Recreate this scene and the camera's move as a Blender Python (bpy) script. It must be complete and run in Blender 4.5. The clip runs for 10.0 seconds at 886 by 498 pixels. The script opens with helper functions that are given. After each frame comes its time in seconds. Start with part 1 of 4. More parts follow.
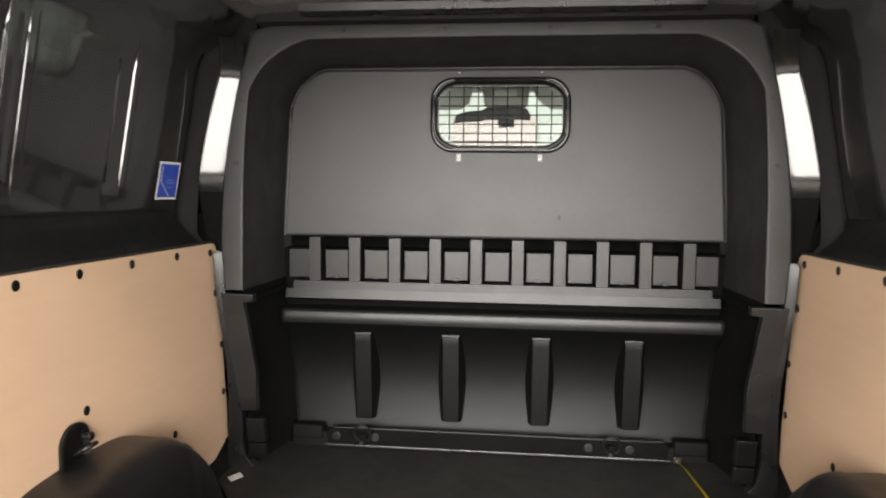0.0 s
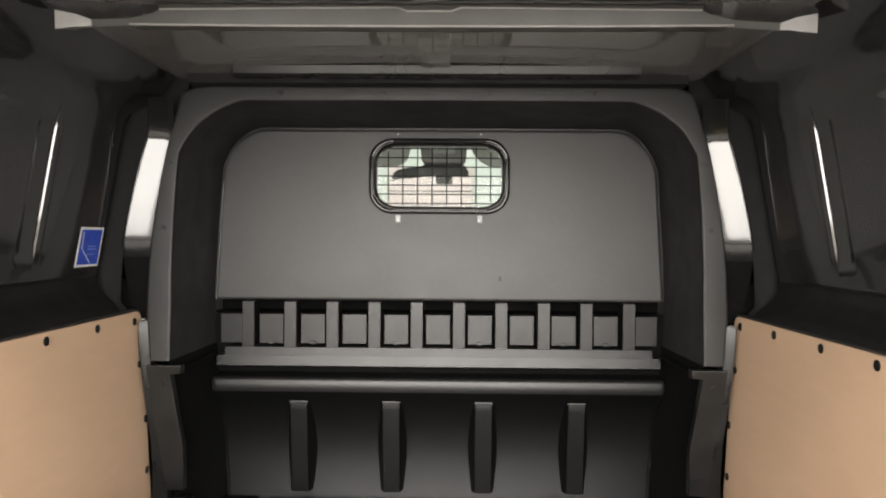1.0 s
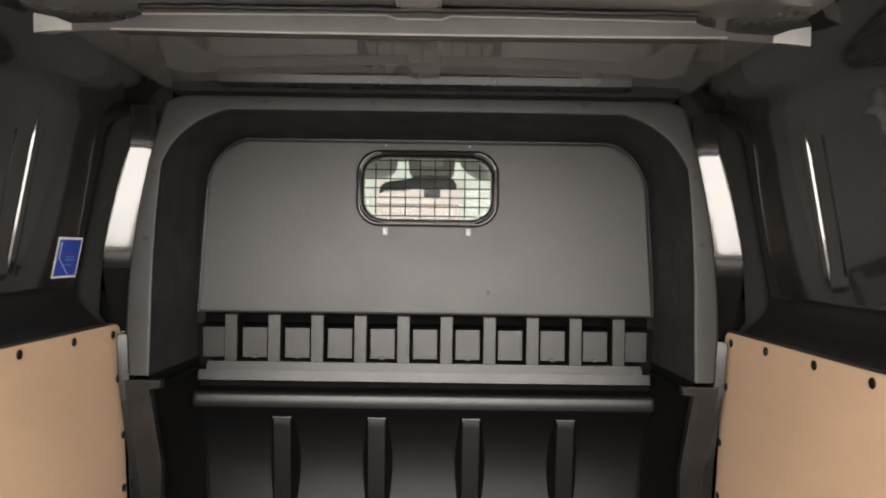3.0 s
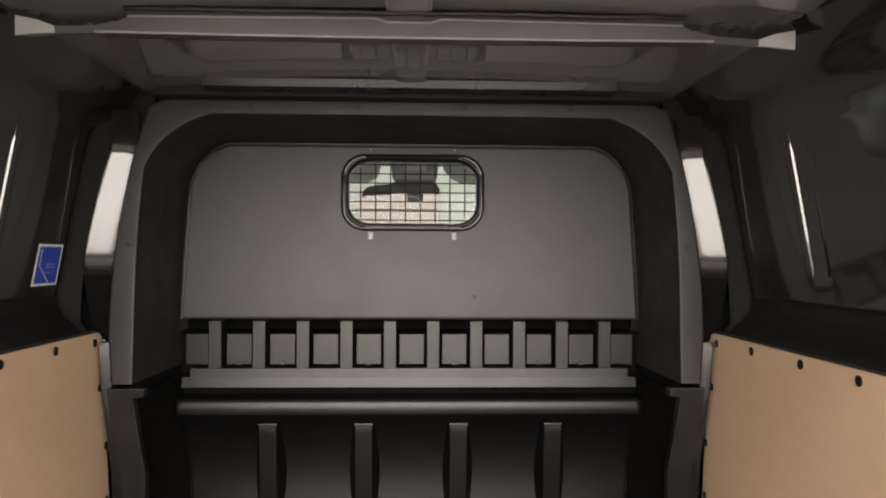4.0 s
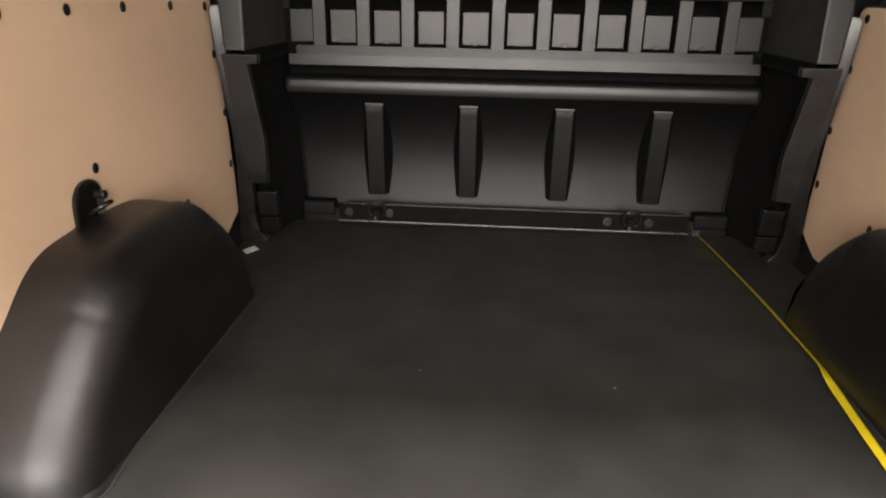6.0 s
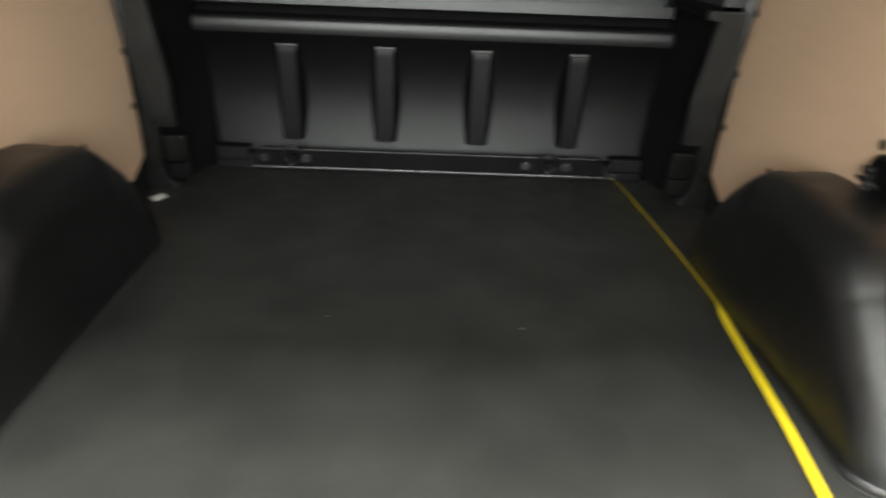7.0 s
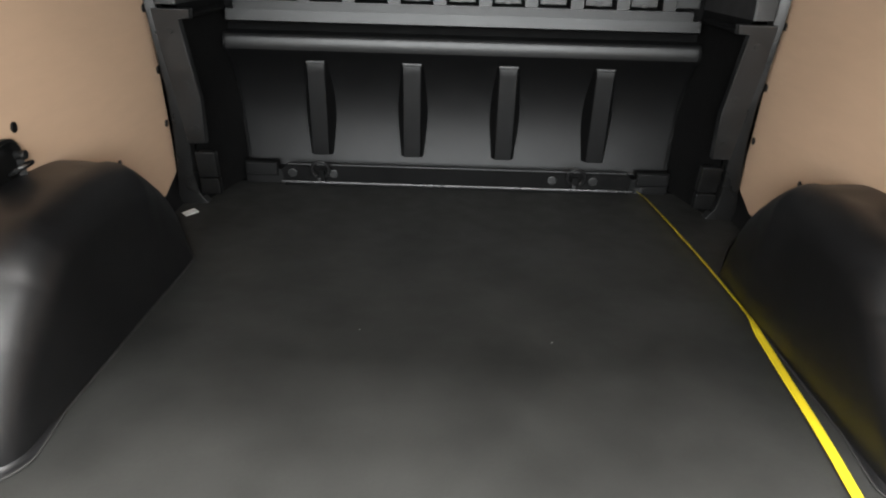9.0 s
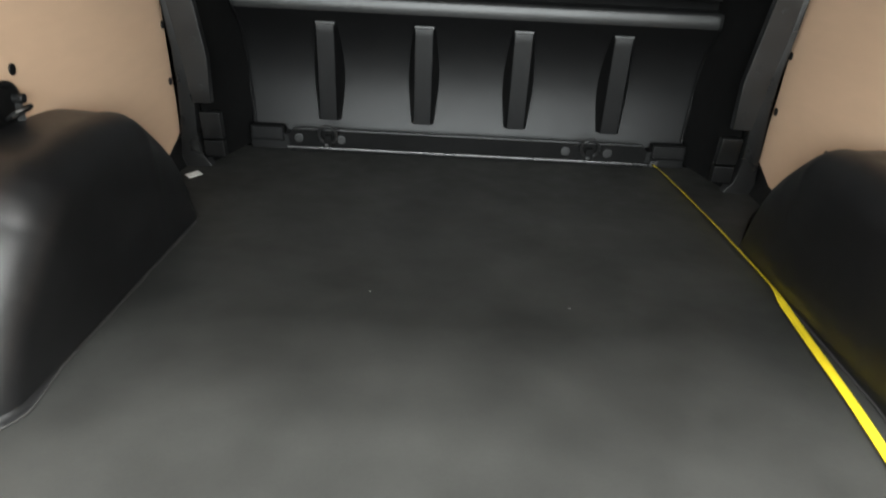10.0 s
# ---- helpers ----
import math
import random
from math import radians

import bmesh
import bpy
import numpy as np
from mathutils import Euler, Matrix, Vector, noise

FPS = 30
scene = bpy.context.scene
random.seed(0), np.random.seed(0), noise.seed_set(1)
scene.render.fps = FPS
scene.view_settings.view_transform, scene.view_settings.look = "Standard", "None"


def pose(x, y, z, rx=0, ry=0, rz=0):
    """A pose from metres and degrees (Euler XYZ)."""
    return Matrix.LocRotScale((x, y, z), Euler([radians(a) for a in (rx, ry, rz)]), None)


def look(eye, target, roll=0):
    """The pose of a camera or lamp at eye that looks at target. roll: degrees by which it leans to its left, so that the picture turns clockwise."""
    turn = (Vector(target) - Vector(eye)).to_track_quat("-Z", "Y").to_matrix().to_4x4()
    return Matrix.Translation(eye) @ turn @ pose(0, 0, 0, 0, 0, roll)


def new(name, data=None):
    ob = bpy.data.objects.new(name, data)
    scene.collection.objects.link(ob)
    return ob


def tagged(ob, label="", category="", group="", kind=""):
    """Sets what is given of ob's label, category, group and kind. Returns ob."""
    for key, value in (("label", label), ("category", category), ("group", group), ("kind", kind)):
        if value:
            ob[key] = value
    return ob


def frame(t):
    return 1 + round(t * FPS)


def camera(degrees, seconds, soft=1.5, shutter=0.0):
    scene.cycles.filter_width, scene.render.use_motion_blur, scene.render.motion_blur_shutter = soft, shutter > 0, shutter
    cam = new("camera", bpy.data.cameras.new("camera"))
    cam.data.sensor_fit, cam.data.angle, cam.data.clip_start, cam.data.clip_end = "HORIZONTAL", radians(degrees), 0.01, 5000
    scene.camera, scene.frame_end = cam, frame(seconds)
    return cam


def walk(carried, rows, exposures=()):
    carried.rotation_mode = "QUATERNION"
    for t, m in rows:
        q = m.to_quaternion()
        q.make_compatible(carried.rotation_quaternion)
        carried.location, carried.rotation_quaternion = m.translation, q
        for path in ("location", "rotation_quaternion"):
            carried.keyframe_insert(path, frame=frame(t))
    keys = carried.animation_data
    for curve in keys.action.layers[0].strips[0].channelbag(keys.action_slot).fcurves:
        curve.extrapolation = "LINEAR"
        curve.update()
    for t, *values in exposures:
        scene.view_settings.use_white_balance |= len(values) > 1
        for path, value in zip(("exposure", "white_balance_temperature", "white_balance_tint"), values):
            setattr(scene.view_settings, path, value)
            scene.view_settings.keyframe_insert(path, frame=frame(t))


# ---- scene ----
cam = camera(65.1, 10.0, soft=2.0, shutter=0.4)
PATH = [
    (0, (0.064, -2.205, 0.85), (-0.149, -0.223, 0.686), 0.6),
    (0.2, (0.051, -2.198, 0.869), (-0.115, -0.212, 0.700), 0.7),
    (0.5, (0.041, -2.186, 0.892), (-0.058, -0.192, 0.768), 0.8),
    (1, (0.048, -2.161, 0.904), (0.017, -0.161, 0.869), 0.4),
    (1.5, (0.041, -2.149, 0.896), (-0.018, -0.15, 0.857), 0.4),
    (2, (0.036, -2.139, 0.894), (0.024, -0.14, 0.837), 1.4),
    (2.5, (0.048, -2.153, 0.897), (0.049, -0.153, 0.89), 1.3),
    (3, (0.044, -2.13, 0.901), (0.051, -0.13, 0.907), 0.8),
    (3.2, (0.048, -2.141, 0.899), (0.092, -0.142, 0.931), 0.6),
    (4.3, (0.012, -2.107, 0.898), (0.084, -0.108, 0.9), 0.3),
    (4.5, (0.026, -2.094, 0.872), (0.052, -0.096, 0.793), -0.2),
    (4.7, (0.011, -2.092, 0.835), (-0.002, -0.103, 0.634), 0.3),
    (5, (-0.026, -2.092, 0.788), (-0.07, -0.14, 0.356), 1.0),
    (5.5, (-0.037, -2.109, 0.746), (-0.097, -0.204, 0.138), 0.6),
    (5.7, (-0.059, -2.119, 0.736), (-0.153, -0.232, 0.081), 0.7),
    (6.8, (-0.026, -2.123, 0.71), (-0.192, -0.303, -0.103), 1.0),
    (7, (0.006, -2.11, 0.716), (0.046, -0.296, -0.125), 2.4),
    (7.2, (0.042, -2.104, 0.715), (0.235, -0.297, -0.119), 3.2),
    (7.5, (0.083, -2.103, 0.713), (0.434, -0.317, -0.117), 3.8),
    (8, (0.104, -2.11, 0.723), (0.557, -0.342, -0.095), 4.4),
    (8.2, (0.072, -2.085, 0.722), (0.547, -0.326, -0.104), 4.4),
    (8.5, (0.037, -2.103, 0.72), (0.326, -0.302, -0.101), 3.1),
    (8.8, (0.0, -2.113, 0.717), (0.065, -0.285, -0.092), 2.2),
    (9, (-0.015, -2.118, 0.716), (-0.034, -0.287, -0.087), 1.6),
    (9.5, (-0.039, -2.103, 0.716), (-0.069, -0.279, -0.102), 2.4),
    (10, (-0.044, -2.091, 0.645), (-0.058, -0.274, -0.191), 2.8),
]
LIGHT = [(0.0, 0.27, 6750, 11), (0.5, 0.1, 6800, 11), (1.0, 0.12, 6800, 11), (1.5, 0.02, 6800, 13), (2.0, -0.12, 6850, 13), (2.5, 0.08, 6900, 13), (3.2, 0.05, 6900, 13), (4.5, -0.58, 7300, 15), (5.0, -0.6, 7350, 15), (5.7, -0.22, 7050, 15), (7.0, -0.28, 6350, 3),
         (7.5, -0.12, 5700, -2), (8.0, -0.1, 5450, -3), (8.5, -0.35, 5450, -1), (9.0, -0.12, 6200, 8), (9.5, 0.1, 6000, 2), (10.0, 0.1, 6100, 4)]
walk(cam, [(t, look(eye, target, roll)) for t, eye, target, roll in PATH], LIGHT)

# ---------------------------------------------------------------- world and light
world = bpy.data.worlds.new("sky")
scene.world = world
world.use_nodes = True
wn = world.node_tree.nodes
sky = wn.new("ShaderNodeTexSky")
sky.sky_type, sky.sun_disc = "NISHITA", False
sky.sun_elevation, sky.sun_rotation = radians(35), radians(200)
world.node_tree.links.new(sky.outputs[0], wn["Background"].inputs[0])
wn["Background"].inputs[1].default_value = 0.12

BASE = -0.58          # workshop floor below the load floor
ROOM_X, ROOM_BACK, ROOM_FRONT, ROOM_TOP = 5.0, -6.5, 6.0, 2.9


def area_lamp(name, m, sx, sy, watts, colour):
    data = bpy.data.lights.new(name, "AREA")
    data.shape, data.size, data.size_y, data.energy, data.color = "RECTANGLE", sx, sy, watts, colour
    ob = new(name, data)
    ob.matrix_world = m
    return ob


# daylight through the workshop's window band
area_lamp("window_daylight", pose(0, ROOM_BACK + 0.02, 1.42, 90, 0, 0), 6.8, 2.1, 900, (0.985, 0.98, 0.955))
# all out of view; the pair at y 3.2 is added to brighten the cab's background
CEILING_LIGHTS = [(-0.9, -2.12), (0.9, -2.12), (-1.5, -3.6), (1.5, -3.6), (-1.5, 3.2), (1.5, 3.2)]
for lx, ly in CEILING_LIGHTS:
    area_lamp("ceiling_lamp", pose(lx, ly, ROOM_TOP - 0.10), 1.2, 0.45, 155 if ly > -3 and ly < 0 else 45 if ly < 0 else 40, (1.0, 0.95, 0.90))


# ---------------------------------------------------------------- materials
def material(name, colour, rough, metal=0.0, grain=0.15, grain_scale=60.0, stain=0.15, stain_scale=4.0, bump=0.1,
             bump_scale=300.0, coat=0.0, spec=0.5, rough_var=0.08, stretch=(1, 1, 1), dust=0.0):
    mat = bpy.data.materials.new(name)
    mat.use_nodes = True
    nt = mat.node_tree
    n, l = nt.nodes, nt.links
    b = n["Principled BSDF"]
    b.inputs["Metallic"].default_value = metal
    b.inputs["Coat Weight"].default_value = coat
    b.inputs["Coat Roughness"].default_value = 0.05
    b.inputs["Specular IOR Level"].default_value = spec
    geo = n.new("ShaderNodeNewGeometry")
    mp = n.new("ShaderNodeMapping")
    mp.inputs["Scale"].default_value = stretch
    l.new(geo.outputs["Position"], mp.inputs[0])

    def tex(scale, detail=5.0):
        t = n.new("ShaderNodeTexNoise")
        t.inputs["Scale"].default_value = scale
        t.inputs["Detail"].default_value = detail
        l.new(mp.outputs[0], t.inputs["Vector"])
        return t.outputs["Fac"]

    def span(src, lo, hi):
        m = n.new("ShaderNodeMapRange")
        m.inputs["From Min"].default_value, m.inputs["From Max"].default_value = 0.3, 0.7
        m.inputs["To Min"].default_value, m.inputs["To Max"].default_value = lo, hi
        l.new(src, m.inputs["Value"])
        return m.outputs[0]

    fine, broad = tex(grain_scale), tex(stain_scale, 3.0)
    mul = n.new("ShaderNodeMath")
    mul.operation = "MULTIPLY"
    l.new(span(fine, 1 - grain, 1 + grain), mul.inputs[0])
    l.new(span(broad, 1 - stain, 1 + stain), mul.inputs[1])
    tint = n.new("ShaderNodeVectorMath")
    tint.operation = "SCALE"
    tint.inputs[0].default_value = colour
    l.new(mul.outputs[0], tint.inputs["Scale"])
    out = tint.outputs[0]
    if dust:
        speck = n.new("ShaderNodeTexVoronoi")
        speck.inputs["Scale"].default_value = 26.0
        l.new(geo.outputs["Position"], speck.inputs["Vector"])
        cut = n.new("ShaderNodeMath")
        cut.operation, cut.inputs[1].default_value = "LESS_THAN", 0.065
        l.new(speck.outputs["Distance"], cut.inputs[0])
        pick = n.new("ShaderNodeSeparateColor")
        l.new(speck.outputs["Color"], pick.inputs[0])
        few = n.new("ShaderNodeMath")
        few.operation, few.inputs[1].default_value = "LESS_THAN", 0.03
        l.new(pick.outputs[0], few.inputs[0])
        both = n.new("ShaderNodeMath")
        both.operation = "MULTIPLY"
        l.new(cut.outputs[0], both.inputs[0])
        l.new(few.outputs[0], both.inputs[1])
        mix = n.new("ShaderNodeMix")
        mix.data_type = "RGBA"
        l.new(both.outputs[0], mix.inputs[0])
        l.new(out, mix.inputs[6])
        mix.inputs[7].default_value = (dust, dust, dust * 0.95, 1)
        out = mix.outputs[2]
    l.new(out, b.inputs["Base Color"])
    l.new(span(tex(stain_scale * 3.1), max(rough - rough_var, 0.02), rough + rough_var), b.inputs["Roughness"])
    if bump:
        bp = n.new("ShaderNodeBump")
        bp.inputs["Strength"].default_value = bump
        bp.inputs["Distance"].default_value = 0.001
        l.new(tex(bump_scale, 2.0), bp.inputs["Height"])
        l.new(bp.outputs[0], b.inputs["Normal"])
    return mat


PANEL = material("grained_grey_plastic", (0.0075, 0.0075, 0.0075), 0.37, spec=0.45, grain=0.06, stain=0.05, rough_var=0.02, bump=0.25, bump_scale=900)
# darker copy of the panel plastic; deepens the lower moulding's shade by colour
LOWER = material("shaded_grey_plastic", (0.0035, 0.0035, 0.0036), 0.41, spec=0.25, grain=0.06, stain=0.05, rough_var=0.02, bump=0.2, bump_scale=900)
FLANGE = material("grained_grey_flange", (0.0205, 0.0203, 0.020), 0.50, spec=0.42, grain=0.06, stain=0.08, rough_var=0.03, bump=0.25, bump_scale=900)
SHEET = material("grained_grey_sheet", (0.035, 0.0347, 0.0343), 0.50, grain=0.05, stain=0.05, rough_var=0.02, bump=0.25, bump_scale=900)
DARK = material("black_plastic", (0.006, 0.006, 0.0063), 0.42, grain=0.1, stain=0.15, bump=0.25, bump_scale=700)
ARCH = material("arch_plastic", (0.004, 0.004, 0.0043), 0.43, spec=0.60, grain=0.1, stain=0.2, bump=0.2, bump_scale=800, rough_var=0.05)
MAT = material("rubber_floor", (0.0232, 0.0234, 0.0218), 0.58, spec=0.24, grain=0.07, grain_scale=160, stain=0.22, stain_scale=5, bump=0.25,
               bump_scale=500, dust=0.35)
PAINT = material("black_car_paint", (0.019, 0.0187, 0.0184), 0.17, grain=0.03, stain=0.1, bump=0.012, bump_scale=25, coat=0.8, rough_var=0.04)
# base raised well above the wall's black; haze over the roof is painted in
ROOF = material("hazed_roof_paint", (0.225, 0.223, 0.220), 0.08, spec=1.0, grain=0.03, stain=0.1, bump=0.004, bump_scale=14, coat=1.0, rough_var=0.02)
GLOSS = material("glossy_black_paint", (0.012, 0.0118, 0.0118), 0.12, grain=0.03, stain=0.1, bump=0.006, bump_scale=25, coat=0.08, rough_var=0.02)
# pale base paints the glossy glints on gussets, bow edges and channel edges
GLINT_GREY = material("glint_grey", (0.30, 0.295, 0.285), 0.35, grain=0.05, stain=0.1, bump=0.01, bump_scale=20)
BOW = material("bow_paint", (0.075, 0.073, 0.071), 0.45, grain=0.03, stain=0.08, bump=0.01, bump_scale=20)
SATIN = material("satin_black_paint", (0.009, 0.009, 0.009), 0.30, grain=0.03, stain=0.1, bump=0.01, bump_scale=40)
BELT = material("belt_paint", (0.010, 0.010, 0.010), 0.5, spec=0.3, bump=0.02, bump_scale=60)
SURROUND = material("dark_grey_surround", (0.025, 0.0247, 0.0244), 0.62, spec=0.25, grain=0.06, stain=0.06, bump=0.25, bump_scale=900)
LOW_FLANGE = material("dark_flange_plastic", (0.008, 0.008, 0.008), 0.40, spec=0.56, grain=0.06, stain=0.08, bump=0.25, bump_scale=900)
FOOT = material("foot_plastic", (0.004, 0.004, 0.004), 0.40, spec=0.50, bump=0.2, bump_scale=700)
LINER = material("matt_black_liner", (0.009, 0.009, 0.009), 0.80, spec=0.3, bump=0.3, bump_scale=400)
# near-black for dark parts and for shade painted into recesses, slots and gaps
SHADE_AND_BLACK = material("shade_and_black", (0.004, 0.004, 0.004), 0.9, spec=0.1)
WORN = material("worn_edge", (0.032, 0.031, 0.030), 0.6, spec=0.3)
PRIMER = material("blue_grey_paint", (0.016, 0.0185, 0.020), 0.42, grain=0.05, stain=0.15, bump=0.05)
PLY = material("birch_plywood", (0.575, 0.40, 0.272), 0.55, grain=0.025, grain_scale=40, stain=0.03, stain_scale=2.5, bump=0.15,
               bump_scale=120, stretch=(1, 0.25, 1.0))
PLY_EDGE = material("dark_edge", (0.02, 0.018, 0.016), 0.7)
RUBBER = material("black_rubber", (0.004, 0.004, 0.004), 0.38, spec=0.4, bump=0.05)
STEEL = material("zinc_steel", (0.35, 0.34, 0.33), 0.30, metal=1.0, stain=0.1)
BLACK_STEEL = material("black_steel", (0.008, 0.008, 0.008), 0.18, coat=0.3)
RAIL = material("rail_steel", (0.07, 0.07, 0.07), 0.3, metal=0.6)
TAPE = material("yellow_tape", (0.72, 0.56, 0.02), 0.35, grain=0.04, stain=0.05)
BLUE = material("blue_label", (0.03, 0.07, 0.42), 0.35, stain=0.05)
PALE_BLUE = material("pale_blue_print", (0.22, 0.29, 0.60), 0.4, stain=0.05)
WHITE = material("white_paper", (0.75, 0.75, 0.74), 0.5, stain=0.05)
WALL = material("white_wall", (0.72, 0.68, 0.65), 0.8, stain=0.06, stain_scale=1.2)
CONCRETE = material("concrete", (0.22, 0.213, 0.205), 0.55, stain=0.2, stain_scale=1.5, grain_scale=30)
PINK = material("pale_pink_paint", (0.50, 0.467, 0.457), 0.6, stain=0.05)
GREEN = material("pale_green_paint", (0.51, 0.595, 0.565), 0.7, stain=0.05)
CAB_CLOTH = material("cab_lining", (0.76, 0.77, 0.75), 0.85)
CONSOLE = material("console_plastic", (0.30, 0.30, 0.29), 0.6, grain=0.05, stain=0.05)
VISOR = material("visor_cloth", (0.50, 0.53, 0.50), 0.85, grain=0.05, stain=0.05)
SEAL = material("window_rubber", (0.004, 0.004, 0.004), 0.22, spec=0.55, bump=0.03)
CAB_DARK = material("cab_plastic", (0.03, 0.03, 0.03), 0.55)
CLEAR = material("pale_plastic", (0.22, 0.22, 0.215), 0.3)

GLASS = bpy.data.materials.new("glass")
GLASS.use_nodes = True
gb = GLASS.node_tree.nodes["Principled BSDF"]
gb.inputs["Base Color"].default_value = (0.93, 0.97, 0.95, 1)
gb.inputs["Transmission Weight"].default_value = 1.0
gb.inputs["Roughness"].default_value = 0.02
gb.inputs["IOR"].default_value = 1.15

GLOW = bpy.data.materials.new("lamp_glow")
GLOW.use_nodes = True
eb = GLOW.node_tree.nodes["Principled BSDF"]
eb.inputs["Emission Color"].default_value = (1.0, 0.93, 0.84, 1)
eb.inputs["Emission Strength"].default_value = 6.0


# ---------------------------------------------------------------- mesh helpers
def link_mesh(name, bm, mat, angle=38):
    bmesh.ops.remove_doubles(bm, verts=bm.verts, dist=1e-5)
    bmesh.ops.recalc_face_normals(bm, faces=bm.faces)
    me = bpy.data.meshes.new(name)
    bm.to_mesh(me)
    bm.free()
    me.materials.append(mat)
    me.polygons.foreach_set("use_smooth", [True] * len(me.polygons))
    me.set_sharp_from_angle(angle=radians(angle))
    ob = new(name, me)
    sizes = sorted(f.area for f in me.polygons)
    if sizes[-1] > 40 * sizes[len(sizes) // 2] + 1e-9 or (len(sizes) < 120 and sizes[-1] > 12 * sizes[0]):
        flat = ob.modifiers.new("flat_faces", "WEIGHTED_NORMAL")
        flat.weight, flat.keep_sharp = 80, True
    return ob


def part(name, bm, mat, parent, label="", angle=38):
    ob = link_mesh(name, bm, mat, angle)
    ob.parent = parent
    if label:
        tagged(ob, label)
    return ob


def thing(name, label, category, kind="", group="", at=(0, 0, 0)):
    ob = new(name)
    ob.empty_display_size = 0.05
    ob.location = at
    return tagged(ob, label, category, group, kind)


def settle(root):
    """Parts are written in world places: take the root's place out again."""
    inv = Matrix.Translation(root.location).inverted()
    for ob in root.children:
        ob.matrix_parent_inverse = inv
    return root


def box(x0, x1, y0, y1, z0, z1, bevel=0.0, segments=2, bm=None):
    bm = bm or bmesh.new()
    made = bmesh.ops.create_cube(bm, size=1.0)["verts"]
    m = Matrix.Translation(((x0 + x1) / 2, (y0 + y1) / 2, (z0 + z1) / 2)) @ Matrix.Diagonal((abs(x1 - x0), abs(y1 - y0), abs(z1 - z0), 1))
    bmesh.ops.transform(bm, matrix=m, verts=made)
    if bevel:
        edges = list({e for v in made for e in v.link_edges})
        bmesh.ops.bevel(bm, geom=edges, offset=bevel, segments=segments, profile=0.5, affect="EDGES")
    return bm


def prism(points, axis, a, b, bevel=0.0, segments=2):
    """A polygon of 2D points pushed along an axis from a to b: 'x': (y, z); 'y': (x, z); 'z': (x, y)."""
    bm = bmesh.new()
    put = {"x": lambda p, d: (d, p[0], p[1]), "y": lambda p, d: (p[0], d, p[1]), "z": lambda p, d: (p[0], p[1], d)}[axis]
    lo = [bm.verts.new(put(p, a)) for p in points]
    hi = [bm.verts.new(put(p, b)) for p in points]
    k = len(points)
    caps = [bm.faces.new(lo), bm.faces.new(hi)]
    for i in range(k):
        bm.faces.new((lo[i], lo[(i + 1) % k], hi[(i + 1) % k], hi[i]))
    if bevel:
        edges = list({e for f in caps for e in f.edges})
        bmesh.ops.recalc_face_normals(bm, faces=bm.faces)
        bmesh.ops.bevel(bm, geom=edges, offset=bevel, segments=segments, profile=0.5, affect="EDGES")
    return bm


def loft(rings, closed=False, caps=False, bm=None):
    bm = bm or bmesh.new()
    rows = [[bm.verts.new(p) for p in ring] for ring in rings]
    k = len(rows[0])
    for a, b in zip(rows, rows[1:]):
        for i in range(k if closed else k - 1):
            bm.faces.new((a[i], a[(i + 1) % k], b[(i + 1) % k], b[i]))
    if caps:
        bm.faces.new(rows[0])
        bm.faces.new(rows[-1])
    return bm


def tube(points, radius, sides=8, closed=False, bm=None):
    bm = bm or bmesh.new()
    pts = [Vector(p) for p in points]
    k = len(pts)
    rings = []
    for i, p in enumerate(pts):
        a = pts[(i - 1) % k] if closed or i else p
        b = pts[(i + 1) % k] if closed or i < k - 1 else p
        d = (b - a).normalized()
        side = d.cross(Vector((0.31, 0.22, 0.92))).normalized()
        up = side.cross(d)
        rings.append([p + radius * (math.cos(2 * math.pi * j / sides) * side + math.sin(2 * math.pi * j / sides) * up) for j in range(sides)])
    if closed:
        rings.append(rings[0])
    return loft(rings, True, not closed, bm)


def disc(centre, axis, radius, depth, sides=16, bevel=0.0, squash=1.0):
    """A round head whose face looks along axis ('x' or 'y' or 'z', depth signed)."""
    ring = [(radius * math.cos(2 * math.pi * i / sides), squash * radius * math.sin(2 * math.pi * i / sides)) for i in range(sides)]
    c = Vector(centre)
    base = {"x": (c.y, c.z, c.x), "y": (c.x, c.z, c.y), "z": (c.x, c.y, c.z)}[axis]
    pts = [(base[0] + u, base[1] + v) for u, v in ring]
    return prism(pts, axis, base[2], base[2] + depth, bevel)


def bezier(p0, p1, p2, k):
    return [((1 - t) ** 2 * p0[0] + 2 * t * (1 - t) * p1[0] + t * t * p2[0], (1 - t) ** 2 * p0[1] + 2 * t * (1 - t) * p1[1] + t * t * p2[1])
            for t in [i / k for i in range(k + 1)]]


def spread(points, k):
    """k + 1 points evenly along a broken line."""
    lens = [0.0]
    for a, b in zip(points, points[1:]):
        lens.append(lens[-1] + math.dist(a, b))
    out = []
    for i in range(k + 1):
        s = lens[-1] * i / k
        j = max(q for q in range(len(points) - 1) if lens[q] <= s + 1e-9)
        f = (s - lens[j]) / max(lens[j + 1] - lens[j], 1e-9)
        out.append(tuple(u + f * (v - u) for u, v in zip(points[j], points[j + 1])))
    return out


def smooth_line(pts, k):
    """A soft line through the points (Catmull-Rom), evenly spread."""
    out = []
    for i in range(len(pts) - 1):
        p0, p1, p2, p3 = (Vector(pts[max(0, min(len(pts) - 1, i + j))]) for j in (-1, 0, 1, 2))
        for q in range(6):
            t = q / 6
            v = 0.5 * ((2 * p1) + (p2 - p0) * t + (2 * p0 - 5 * p1 + 4 * p2 - p3) * t * t + (3 * p1 - p0 - 3 * p2 + p3) * t ** 3)
            out.append((v.x, v.y))
    out.append(pts[-1])
    return spread(out, k)


